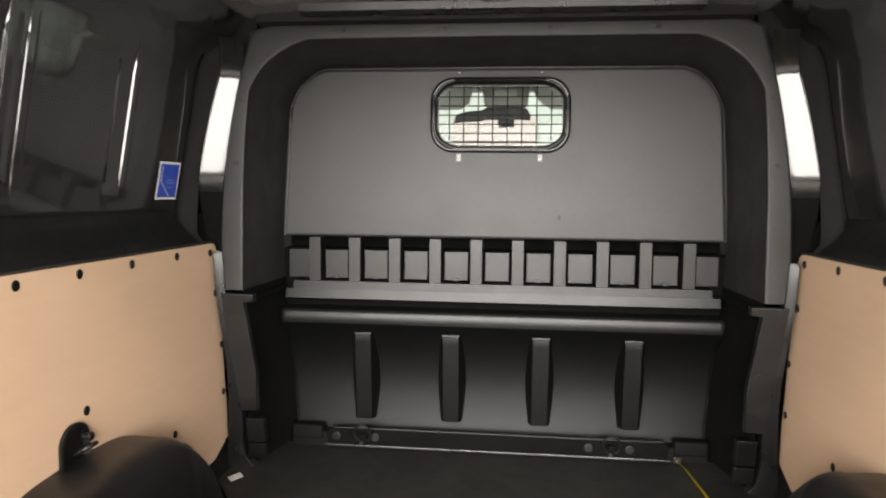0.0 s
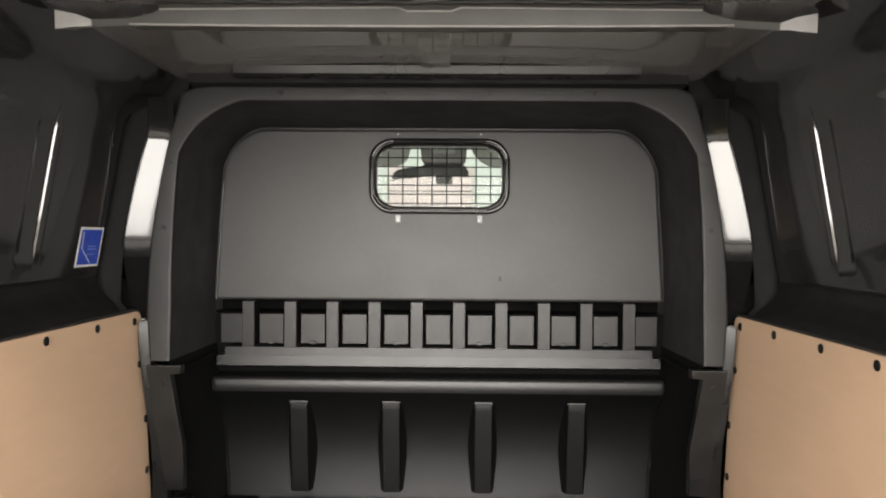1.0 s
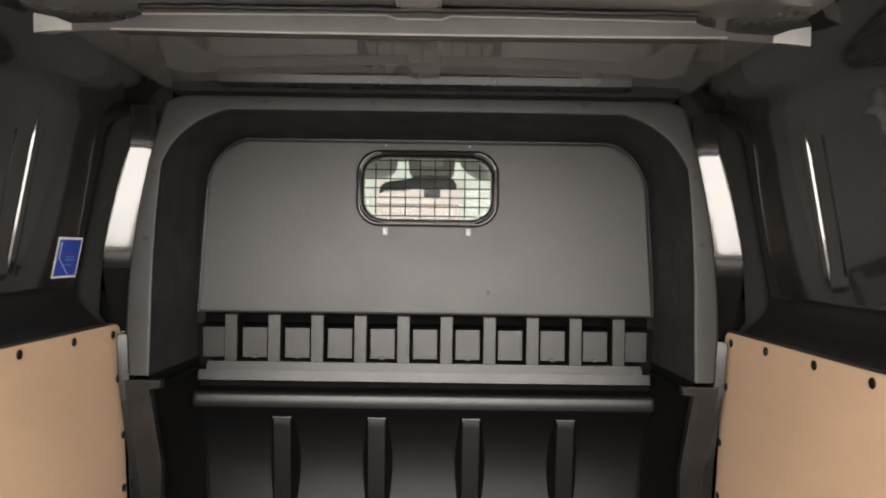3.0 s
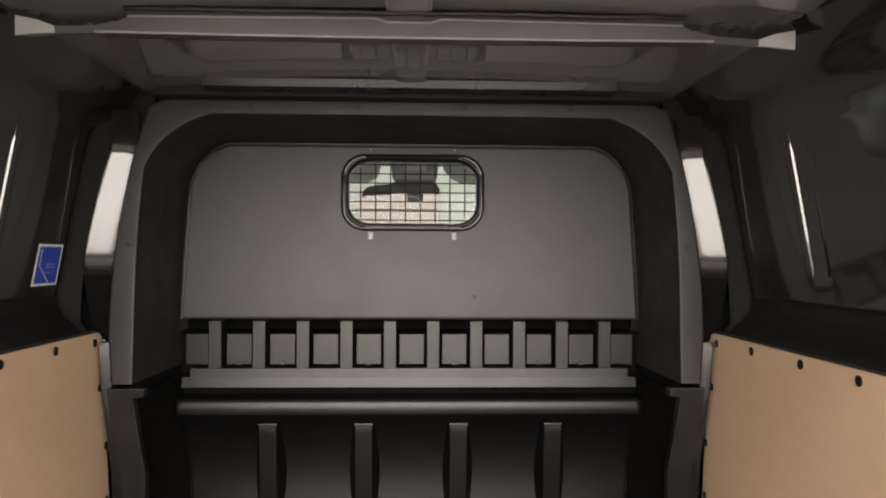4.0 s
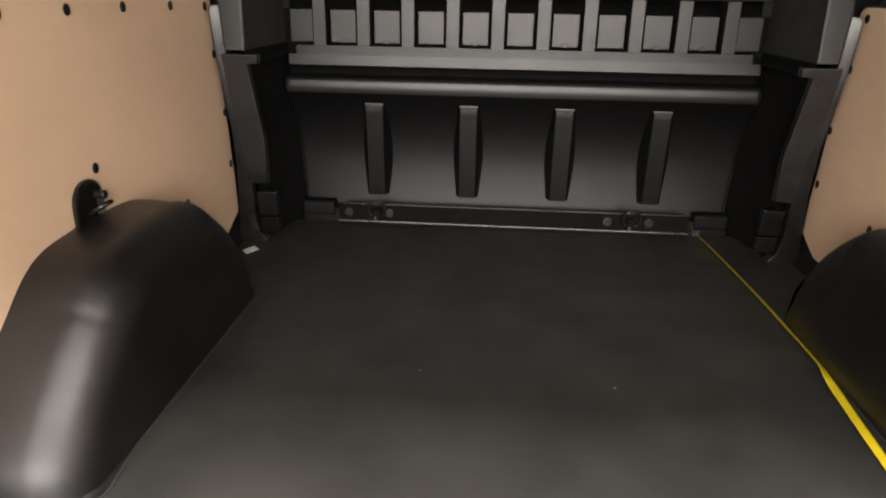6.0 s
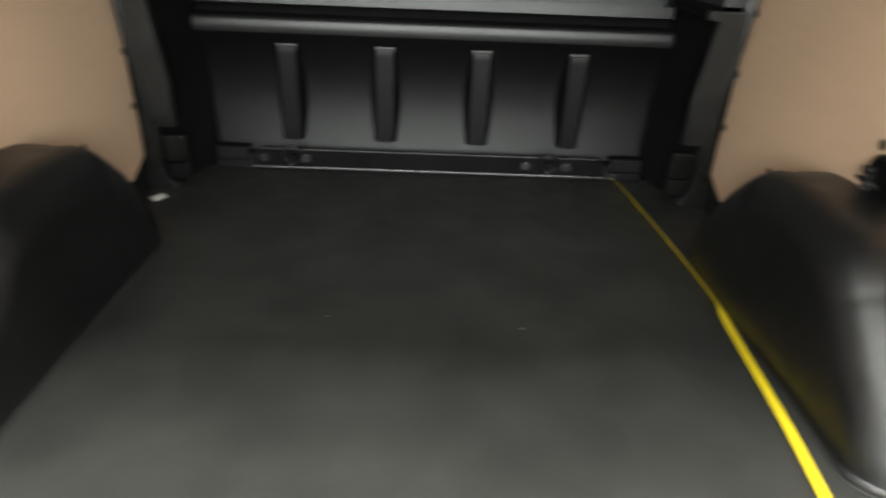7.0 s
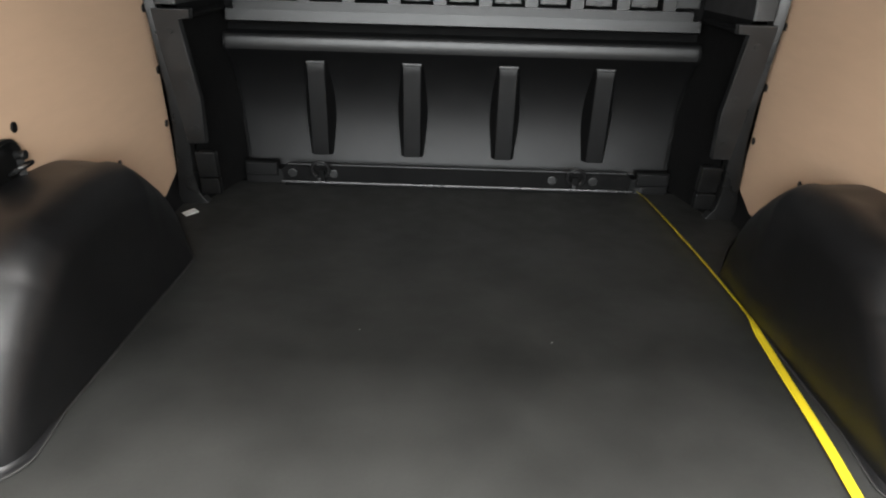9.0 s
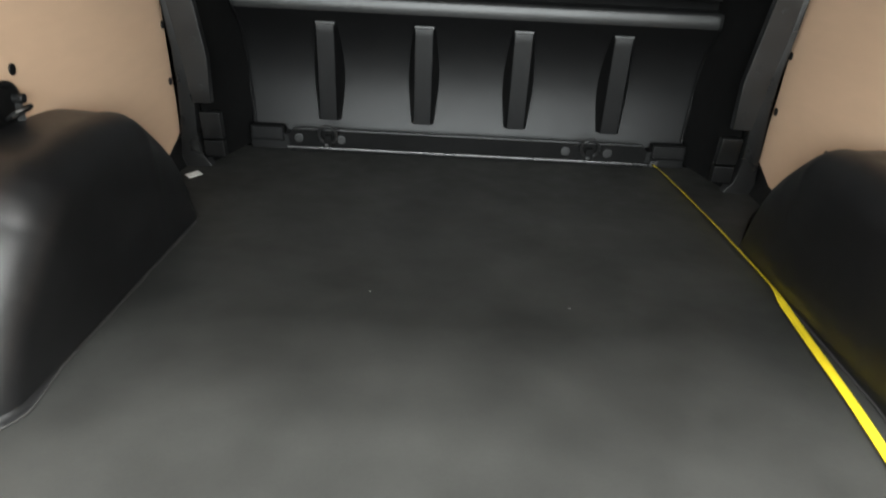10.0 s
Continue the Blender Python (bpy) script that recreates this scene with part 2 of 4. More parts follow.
def rounded(cx, cz, hx, hz, r, k=6):
    out = []
    for sx, sz, a0 in ((1, 1, 0), (-1, 1, 90), (-1, -1, 180), (1, -1, 270)):
        for i in range(k + 1):
            a = radians(a0 + 90 * i / k)
            out.append((cx + sx * (hx - r) + r * math.cos(a), cz + sz * (hz - r) + r * math.sin(a)))
    return out


def mirrored(half):
    """Half an outline, from the bottom at +x to the top at x = 0, made whole."""
    return [(-x, z) for x, z in half] + [(x, z) for x, z in reversed(half[:-1])]


# ---------------------------------------------------------------- workshop round the van
def room_box(name, label, *size, mat=WALL):
    ob = link_mesh(name, box(*size), mat)
    return tagged(ob, label, "wall" if "wall" in name else name.split("_")[-1], kind="structure")


room_box("ground", "grey concrete workshop floor under the van", -ROOM_X, ROOM_X, ROOM_BACK - 0.15, ROOM_FRONT, BASE - 0.1, BASE, mat=CONCRETE)
room_box("wall_east", "plain white workshop wall", ROOM_X, ROOM_X + 0.15, ROOM_BACK, ROOM_FRONT, BASE, ROOM_TOP)
room_box("wall_west", "plain white workshop wall", -ROOM_X - 0.15, -ROOM_X, ROOM_BACK, ROOM_FRONT, BASE, ROOM_TOP)
room_box("wall_north", "plain pale green workshop wall ahead of the van", -ROOM_X, ROOM_X, ROOM_FRONT, ROOM_FRONT + 0.15, BASE, ROOM_TOP, mat=GREEN)
south = thing("wall_south", "white workshop wall with a long band of windows", "wall", "structure")
part("wall_pier", box(-ROOM_X, -3.5, ROOM_BACK - 0.15, ROOM_BACK, 0.35, 2.5), WALL, south)
part("wall_pier", box(3.5, ROOM_X, ROOM_BACK - 0.15, ROOM_BACK, 0.35, 2.5), WALL, south)
part("lintel", box(-ROOM_X, ROOM_X, ROOM_BACK - 0.15, ROOM_BACK, 2.5, ROOM_TOP), WALL, south)
part("parapet", box(-ROOM_X, ROOM_X, ROOM_BACK - 0.15, ROOM_BACK, BASE, 0.35), WALL, south)
room_box("workshop_ceiling", "plain white workshop ceiling", -ROOM_X, ROOM_X, ROOM_BACK, ROOM_FRONT, ROOM_TOP, ROOM_TOP + 0.15)
for lx, ly in CEILING_LIGHTS:
    lamp = thing("ceiling_light", "unseen long white strip light under the workshop ceiling", "ceiling light", group="workshop lights", at=(lx, ly, ROOM_TOP))
    part("housing", box(lx - 0.64, lx + 0.64, ly - 0.27, ly + 0.27, ROOM_TOP - 0.06, ROOM_TOP, 0.01), WALL, lamp)
    part("diffuser", box(lx - 0.6, lx + 0.6, ly - 0.23, ly + 0.23, ROOM_TOP - 0.075, ROOM_TOP - 0.062, 0.004), GLOW, lamp, "glowing white diffuser")
    settle(lamp)

# ---------------------------------------------------------------- load floor
REAR = -1.60
floor = thing("floor", "black rubber floor mat of a van's load bay, lightly dusty", "floor", "structure")
part("mat", box(-0.90, 0.90, REAR, 0.02, -0.03, 0.0, 0.004), MAT, floor)
part("sill", box(-0.84, 0.84, REAR - 0.06, REAR - 0.001, -0.10, -0.006, 0.012), PRIMER, floor, "dark painted rear sill")
for s in (-1, 1):
    part("upstand", prism([(s * 0.80, 0.0), (s * 0.845, 0.0), (s * 0.845, 0.075), (s * 0.822, 0.075)], "y", -1.45, -0.17, 0.004), DARK, floor,
         "black plastic upstand along the wall")
    # added black wedge, blocks the lit gap under the plywood's front corner
    part("corner_light_stop", prism([(-0.165, 0.0), (-0.165, 0.19), (-0.215, 0.17), (-0.34, 0.08), (-0.44, 0.0)], "x", s * 0.829, s * 0.846), SHADE_AND_BLACK, floor)

# ---------------------------------------------------------------- side walls
WALL_LINE = [(0.832, 0.695), (0.842, 0.712), (0.872, 0.735), (0.894, 0.765), (0.893, 0.79), (0.880, 0.855), (0.852, 1.01), (0.823, 1.17),
             (0.812, 1.208), (0.797, 1.232), (0.780, 1.250), (0.764, 1.264)]
RAIL_LINE = WALL_LINE[7:] + [(0.748, 1.279), (0.733, 1.296), (0.719, 1.315), (0.706, 1.331), (0.690, 1.3385)]


CHANNELS = ((-0.712, -0.640, 0.0046), (-1.030, -0.996, 0.0036), (-1.110, -1.048, 0.0080), (-1.40, -1.335, 0.0060))


def dent(y, z):
    """Depth of the stamped upright channels in the side wall, with a faint bead in front of each."""
    up = min(max((z - 0.83) / 0.05, 0), 1) * min(max((1.205 - z) / 0.09, 0), 1)
    d = 0.0
    for y0, y1, depth in CHANNELS:
        if y0 <= y <= y1:
            d = depth * min(1, (y - y0) / 0.020, (y1 - y) / (depth / 2.9))
        elif y1 + 0.018 <= y <= y1 + 0.024 and depth < 0.005:
            d = -0.0010 * (1 - abs(y - y1 - 0.021) / 0.003)
    return d * up


def pillar_width(z):
    return 0.070 - 0.045 * max(0.0, z - 0.86)


def side_wall(s, name):
    root = thing(name, "glossy black painted inner side wall of the van with stamped upright channels", "wall", "structure")
    prof = spread(WALL_LINE[4:8], 30) + smooth_line(RAIL_LINE, 40)[1:]
    ys = [-0.36, -0.40, -0.5, -0.6, -0.8, -0.9, -1.1, -1.2, -1.3, -1.45, REAR]
    for y0, y1, depth in CHANNELS:
        ys += [y0 + d for d in (-0.003, 0.0, 0.003, 0.010, 0.017, 0.020, 0.023)] + [y1 - d for d in (-0.0012, -0.0004, 0.0, depth / 5.8, depth / 2.9, depth / 2.9 + 0.0004, depth / 2.9 + 0.0014)]
        ys += [y1 + d for d in (0.017, 0.018, 0.0195, 0.021, 0.0225, 0.024, 0.025)]
    ys = sorted({round(v, 5) for v in ys})
    rings = [[(s * (x + dent(y, z)), y, z) for x, z in prof] for y in ys]
    # the front edge rolls outwards into the jamb; above it the rail runs on to the bulkhead
    for y, out, on in ((-0.352, 0.0012, 0.010), (-0.344, 0.005, 0.022), (-0.339, 0.012, 0.036), (-0.337, 0.024, 0.052)):
        row = []
        for x, z in prof:
            f = min(max((z - 1.20) / 0.06, 0.0), 1.0)
            f = f * f * (3 - 2 * f)
            row.append((s * (x + out * (1 - f)), y + on * f, z))
        rings.append(row)
    panel = part("inner_panel", loft(rings), PAINT, root, angle=60)
    sol = panel.modifiers.new("thickness", "SOLIDIFY")
    sol.thickness, sol.offset = 0.004, 1.0
    belt = spread(WALL_LINE[:5], 12)
    part("belt_ledge", loft([[(s * x, y, z) for x, z in belt] for y in (REAR, -1.2, -0.8, -0.5, -0.337)]), BELT, root, "dark ledge above the plywood", angle=60)
    # dark jamb from behind the wall's front edge to the pillar
    full = spread(WALL_LINE, 40)
    rings = []
    for x, z in full:
        inner = min(pillar_edge(z) + pillar_width(z) - 0.004, x - 0.006)
        rings.append([(s * px, py, z) for px, py in ((inner, -0.309), (0.5 * (inner + x + 0.02), -0.298), (x + 0.02, -0.300), (x + 0.022, -0.345))])
    part("door_jamb", loft(rings), LINER, root, angle=60)
    # added block, closes a gap where the bright room showed below the jamb
    part("jamb_light_stop", box(s * 0.772, s * 0.905, -0.232, -0.222, 0.67, 0.78), SHADE_AND_BLACK, root)
    # outer skin, seen by no one inside
    skin = [(s * x, z) for x, z in ((0.93, -0.25), (0.96, 0.3), (0.96, 0.7), (0.90, 1.1), (0.80, 1.40))]
    for name, line, span in (("outer_skin", skin, (REAR, -0.6, 0.28)), ("cab_door_skin", skin[:3] + [(s * 0.95, 0.80)], (0.281, 0.9, 1.6))):
        outer = part(name, loft([[(x, y, z) for x, z in line] for y in span]), PAINT, root)
        sol = outer.modifiers.new("thickness", "SOLIDIFY")
        sol.thickness = 0.004
    return root


PILLAR_Z = [0.0, 0.55, 0.70, 0.80, 0.90, 1.00, 1.10, 1.15, 1.22, 1.30, 1.40]
PILLAR_X = [0.780, 0.782, 0.783, 0.780, 0.770, 0.755, 0.7365, 0.725, 0.705, 0.684, 0.676]


def pillar_edge(z):
    """Outer edge of the bulkhead flange at height z, as a soft curve."""
    near = [float(np.interp(z + d, PILLAR_Z, PILLAR_X)) for d in (-0.06, -0.04, -0.02, 0.0, 0.02, 0.04, 0.06)]
    return sum(near) / len(near)


for s, name in ((-1, "wall_left"), (1, "wall_right")):
    side_wall(s, name)

# glossy pillar beside the bulkhead
for s in (-1, 1):
    root = thing("door_pillar", "glossy black painted pillar between load bay and bulkhead", "pillar", "structure")
    rings = []
    for i in range(49):
        z = 0.705 + (1.262 - 0.705) * i / 48
        e = pillar_edge(z)
        w = pillar_width(z)
        # cross-section: faces rearwards and inwards, softly bowed, then rolls out of sight
        sec = [(e - 0.004, -0.288), (e + 0.002, -0.292)] + [(e + f * w, -0.292 - g * w) for f, g in ((0.25, 0.07), (0.55, 0.155), (0.85, 0.243), (0.95, 0.277), (1.0, 0.285))]
        sec += [(e + w + 0.003, -0.292 - 0.27 * w), (e + w + 0.004, -0.300)]
        d = max(0.0, 0.897 - z)
        low = 5.0 * d * d if d < 0.05 else 0.0125 + 0.5 * (d - 0.05)
        top = max(0.0, z - 1.166)
        rings.append([(s * x, y + low - 0.9 * top ** 2 / (top + 0.04), z) for x, y in sec])
    part("pillar_face", loft(rings[12:]), GLOSS, root, angle=70)
    # same pillar surface; matt black paints the dark that its gloss would mirror
    part("pillar_foot", loft(rings[:13]), SHADE_AND_BLACK, root, "lower end of the pillar, dark reflection put into matt black", angle=70)

# closing plate between wall, roof and bulkhead corner
for s in (-1, 1):
    plate = link_mesh("corner_plate", loft([[(s * (pillar_edge(z) - 0.004), -0.262, z), (s * 0.86, -0.262, z)] for z in (1.10, 1.15, 1.20, 1.25, 1.30, 1.345)]), LINER)
    tagged(plate, "dark painted plate closing the roof corner beside the bulkhead", "panel", kind="structure")

# ---------------------------------------------------------------- roof
roof_rings = []
for y in [REAR + 0.0] + [-1.5 + 0.1 * i for i in range(16)]:
    ring = []
    for i in range(-14, 15):
        x = 0.70 * i / 14
        ring.append((x, y, 1.330 + 0.012 * (1 - (x / 0.70) ** 2)))
    roof_rings.append(ring)
bm = loft(roof_rings)
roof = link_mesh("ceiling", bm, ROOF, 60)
tagged(roof, "glossy painted sheet metal roof inside, haze put into its grey", "ceiling", kind="structure")
outer_roof = link_mesh("roof", box(-0.82, 0.82, REAR, 1.1, 1.385, 1.40, 0.005), PAINT)
tagged(outer_roof, "black painted outer roof skin of the van", "roof", kind="structure")
# rear header
header = link_mesh("rear_header", prism([(REAR, 1.39), (REAR, 1.245), (REAR + 0.03, 1.235), (REAR + 0.10, 1.255), (REAR + 0.13, 1.34)], "x", -0.75, 0.75, 0.004), PAINT)
tagged(header, "black painted header over the rear opening", "header", kind="structure")

# roof bow
bow = thing("roof_bow", "dark grey pressed steel roof bow across the ceiling", "roof bow", "structure")
YB = -0.87
top = [(-0.50, 1.322), (-0.06, 1.326), (-0.04, 1.319), (0.04, 1.319), (0.06, 1.326), (0.50, 1.322)]
low = [(-0.56, 1.296), (-0.3, 1.294), (-0.1, 1.2935), (0.1, 1.2935), (0.3, 1.294), (0.56, 1.296)]
face = [(x, YB - 0.006, z) for x, z in top]
base = [(x, YB, z) for x, z in low]
under = [(x, YB + 0.05, z + 0.004) for x, z in low]
back = [(x, YB + 0.06, 1.345) for x, z in low]
lead = [(x, YB - 0.022, 1.330) for x, z in top]
part("beam", loft([lead, face, base, under, back]), BOW, bow, "dark grey beam with a centre notch")
# pale tubes draw the highlights along the beam's two edges
part("lower_edge", tube(base, 0.0022, 8), GLINT_GREY, bow)
part("upper_edge", tube([(x, y - 0.001, z) for x, y, z in face], 0.0020, 8), GLINT_GREY, bow)
random.seed(4)
bead = [(-0.50 + 1.0 * i / 60, YB - 0.021 + random.uniform(-0.0015, 0.0015), 1.331 + random.uniform(-0.001, 0.0015)) for i in range(61)]
part("sealant", tube(bead, 0.0045, 6), RUBBER, bow, "rough black sealant bead")
for s in (-1, 1):
    k, dz = (0.0, 0.0) if s < 0 else (0.014, -0.004)
    ends = ((0.49, 1.297), (0.56 + k / 2, 1.294 + dz / 2), (0.63 + k, 1.291 + dz))
    part("arm", loft([[(s * x, YB - 0.003, z + (0.024, 0.012, 0.013)[i]) for i, (x, z) in enumerate(ends)],
                      [(s * x, YB, z) for x, z in ends], [(s * x, YB + 0.05, z + 0.02) for x, z in ends]]), BOW, bow)
    # the gusset's bright reflection is in its pale colour
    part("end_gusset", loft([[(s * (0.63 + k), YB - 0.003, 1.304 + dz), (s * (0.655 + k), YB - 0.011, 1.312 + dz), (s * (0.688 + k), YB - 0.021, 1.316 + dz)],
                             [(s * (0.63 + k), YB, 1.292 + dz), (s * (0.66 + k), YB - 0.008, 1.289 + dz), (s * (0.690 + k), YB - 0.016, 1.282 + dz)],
                             [(s * (0.63 + k), YB + 0.05, 1.31), (s * (0.66 + k), YB + 0.05, 1.305), (s * (0.690 + k), YB + 0.05, 1.300)]]), GLINT_GREY, bow)
channel = thing("roof_channel", "dark pressed channel along the middle of the roof", "roof channel", "structure")
part("strip", loft([[(x, y, z) for x, z in ((-0.040, 1.345), (-0.037, 1.3345), (-0.030, 1.332), (0.030, 1.332), (0.037, 1.3345), (0.040, 1.345))] for y in (-1.45, -1.1, YB - 0.02, -0.6, -0.34)]),
     ROOF, channel)
for s in (-1, 1):
    # pale tube draws the bright line along the channel
    part("edge", tube([(s * 0.038, y, 1.334) for y in (-1.45, -1.2, YB - 0.03)], 0.0025, 8), GLINT_GREY, channel, "channel edge with its bright line put into a pale colour")
seam = thing("front_roof_bow", "narrow dark roof bow just before the bulkhead", "roof bow", "structure")
part("beam", prism([(-0.395, 1.338), (-0.39, 1.319), (-0.375, 1.314), (-0.345, 1.316), (-0.335, 1.338)], "x", -0.52, 0.52, 0.003), SATIN, seam)
part("closing_strip", prism([(-0.33, 1.338), (-0.325, 1.309), (-0.302, 1.3045), (-0.27, 1.300), (-0.27, 1.338)], "x", -0.66, 0.66, 0.002), LINER, seam)

# ---------------------------------------------------------------- bulkhead


def lean_at(z):
    """How far the lower flanges stand back towards the cab at height z."""
    return 0.10 * max(0.0, 1 - z / 0.55)


def lean(bm):
    for v in bm.verts:
        v.co.y += lean_at(v.co.z)
    return bm


bulkhead = thing("bulkhead", "grey moulded plastic bulkhead between load bay and cab", "bulkhead", "structure")
IN_HALF = spread([(0.745, 0.0), (0.735, 0.20), (0.724, 0.45), (0.720, 0.555), (0.717, 0.70), (0.716, 0.80), (0.706, 1.0), (0.694, 1.125)], 14)[:-1] \
    + bezier((0.694, 1.125), (0.640, 1.240), (0.52, 1.266), 10)[:-1] + spread([(0.52, 1.266), (0.0, 1.267)], 6)
BACK_HALF = spread([(0.684, 0.0), (0.684, 0.28), (0.702, 0.40), (0.712, 0.50), (0.722, 0.70), (0.712, 0.9), (0.696, 1.120)], 14)[:-1] \
    + bezier((0.696, 1.120), (0.655, 1.235), (0.57, 1.250), 10)[:-1] + spread([(0.57, 1.250), (0.0, 1.251)], 6)
inner, backo = mirrored(IN_HALF), mirrored(BACK_HALF)
rings = [[(x, -0.297 + lean_at(z), z) for x, z in inner], [(x, -0.285 + lean_at(z), z) for x, z in inner]]
for k in range(1, 5):
    f = k / 4
    rings.append([(xa + f * (xb - xa), (-0.285 + lean_at(za)) * (1 - f) + 0.065 * f, za + f * (zb - za)) for (xa, za), (xb, zb) in zip(inner, backo)])
# one surround in two tones: below z 0.53 the shade is in the colour
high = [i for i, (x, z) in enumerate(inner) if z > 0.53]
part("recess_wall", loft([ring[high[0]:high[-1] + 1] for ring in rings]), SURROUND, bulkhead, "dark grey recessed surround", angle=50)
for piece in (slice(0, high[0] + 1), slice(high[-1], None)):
    part("lower_recess_wall", loft([ring[piece] for ring in rings]), SHADE_AND_BLACK, bulkhead, "lower side of the recess, its shade put into near-black", angle=50)

# upper flange
up = [p for p in IN_HALF if p[1] >= 0.556]
OUT = []
for x, z in up:
    if x > 0.55:
        zz = z if z < 1.125 else 1.125 + (z - 1.125) * (1.300 - 1.125) / (1.262 - 1.125)
        zz = min(zz, 1.302)
        OUT.append((pillar_edge(zz), zz))
    else:
        OUT.append((min(x * 1.18, 0.660), 1.305))
fin, fout = mirrored(up), mirrored(OUT)
rings = [[(x, -0.286, z) for x, z in fin], [(x, -0.297, z) for x, z in fin],
         [(xa + 0.06 * (xb - xa), -0.300, za + 0.06 * (zb - za)) for (xa, za), (xb, zb) in zip(fin, fout)],
         [(xa + 0.10 * (xb - xa), -0.3003, za + 0.10 * (zb - za)) for (xa, za), (xb, zb) in zip(fin, fout)],
         [(xa + 0.88 * (xb - xa), -0.3003, za + 0.88 * (zb - za)) for (xa, za), (xb, zb) in zip(fin, fout)],
         [(xa + 0.93 * (xb - xa), -0.300, za + 0.93 * (zb - za)) for (xa, za), (xb, zb) in zip(fin, fout)],
         [(x, -0.296, z) for x, z in fout], [(x, -0.280, z) for x, z in fout]]
flange = part("upper_flange", loft(rings), FLANGE, bulkhead, "grey flange bolted round the bulkhead", angle=50)
for x, z in [(a, 1.288) for a in (-0.42, -0.14, 0.14, 0.42)] + [(s * a, b) for s in (-1, 1) for a, b in ((0.713, 1.10), (0.733, 0.925))]:
    part("bolt", disc((x, -0.3007, z), "y", 0.0075, -0.003, 12, 0.0012), RUBBER, bulkhead)

# upper panel with the window's hole
PAN_HALF = spread([(0.7125, 0.700), (0.700, 0.9), (0.687, 1.116)], 8)[:-1] + bezier((0.687, 1.116), (0.655, 1.228), (0.562, 1.242), 8)[:-1] \
    + [(0.562, 1.242), (0.3, 1.2425), (0.0, 1.243)]
pan = mirrored(PAN_HALF)
HOLE = rounded(0.001, 1.095, 0.206, 0.103, 0.060)


def shrink(points, d):
    """Moves a closed outline inwards by d."""
    k, out = len(points), []
    for i in range(k):
        a, b, c = Vector(points[i - 1]), Vector(points[i]), Vector(points[(i + 1) % k])
        n1, n2 = (b - a).normalized(), (c - b).normalized()
        m = (Vector((n1.y, -n1.x)) + Vector((n2.y, -n2.x)))
        m.normalize()
        k2 = max(0.5, m.dot(Vector((n1.y, -n1.x))))
        out.append((b.x + m.x * d / k2, b.y + m.y * d / k2))
    return out


def holed(outer, hole, y, depth, rim):
    bm = bmesh.new()
    loops = [(0.010, 0.0), (0.003, 0.0025), (0.0, 0.009), (0.0, depth)] if rim else [(0.0, 0.0), (0.0, depth)]
    rows = [[bm.verts.new((x, y + dy, z)) for x, z in shrink(outer, d)] for d, dy in loops]
    k = len(outer)
    for a, b in zip(rows, rows[1:]):
        for i in range(k):
            bm.faces.new((a[i], a[(i + 1) % k], b[(i + 1) % k], b[i]))
    h0 = [bm.verts.new((x, y, z)) for x, z in hole]
    h1 = [bm.verts.new((x, y + depth, z)) for x, z in hole]
    q = len(hole)
    for i in range(q):
        bm.faces.new((h0[i], h0[(i + 1) % q], h1[(i + 1) % q], h1[i]))
    edges = [bm.edges.get((rows[0][i], rows[0][(i + 1) % k])) for i in range(k)] + [bm.edges.get((h0[i], h0[(i + 1) % q])) for i in range(q)]
    bmesh.ops.triangle_fill(bm, use_beauty=True, use_dissolve=False, edges=edges)
    return bm


part("upper_panel", holed(pan, HOLE, 0.040, 0.04, True), SHEET, bulkhead, "flat grained grey panel with a window opening", angle=50)
part("back_plate", holed([(-0.74, 0.700), (-0.74, 1.28), (0.74, 1.28), (0.74, 0.700)], rounded(0.001, 1.095, 0.209, 0.106, 0.062), 0.064, 0.012, False),
     PANEL, bulkhead)
# added plates behind the bulkhead, they only keep cab light out of the load bay
for s in (-1, 1):
    part("side_light_stop", box(s * 0.741, s * 0.955, 0.078, 0.090, -0.10, 1.27), SHADE_AND_BLACK, bulkhead)
part("top_light_stop", box(-0.90, 0.90, 0.078, 0.090, 1.2705, 1.384), SHADE_AND_BLACK, bulkhead)
# near-black behind pockets and ledge paints the shade in their gaps
part("lower_back_plate", box(-0.74, 0.74, 0.074, 0.086, -0.02, 0.655), SHADE_AND_BLACK, bulkhead)
# the slot's inner faces take near-black in place of its shade
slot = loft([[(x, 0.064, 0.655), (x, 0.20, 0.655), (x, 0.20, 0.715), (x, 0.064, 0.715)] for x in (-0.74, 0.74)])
part("slot", slot, SHADE_AND_BLACK, bulkhead, "dark slot above the pockets")
for s in (-1, 1):
    part("edge_bead", tube([(s * (x - 0.004), 0.0395, z) for x, z in PAN_HALF[:13]], 0.0032, 8), PANEL, bulkhead)
part("scuff", disc((0.195, 0.0395, 0.772), "y", 0.005, -0.0004, 10, 0, 1.7), WORN, bulkhead, "small dark scuff mark")

# pocket row with upright slats
for k in range(11):
    c = -0.6605 + 0.1321 * k
    x0, x1 = c - 0.0385, c + 0.0385
    if k == 0:
        x0, x1 = -0.690, -0.621
    if k == 10:
        x0, x1 = 0.621, 0.690
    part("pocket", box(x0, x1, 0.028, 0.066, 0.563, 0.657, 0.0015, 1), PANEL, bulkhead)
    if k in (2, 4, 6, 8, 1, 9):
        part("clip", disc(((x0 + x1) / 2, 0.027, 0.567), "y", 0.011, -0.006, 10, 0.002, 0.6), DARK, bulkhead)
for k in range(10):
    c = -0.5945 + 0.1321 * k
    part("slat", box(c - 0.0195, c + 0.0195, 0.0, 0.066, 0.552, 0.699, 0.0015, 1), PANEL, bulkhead)

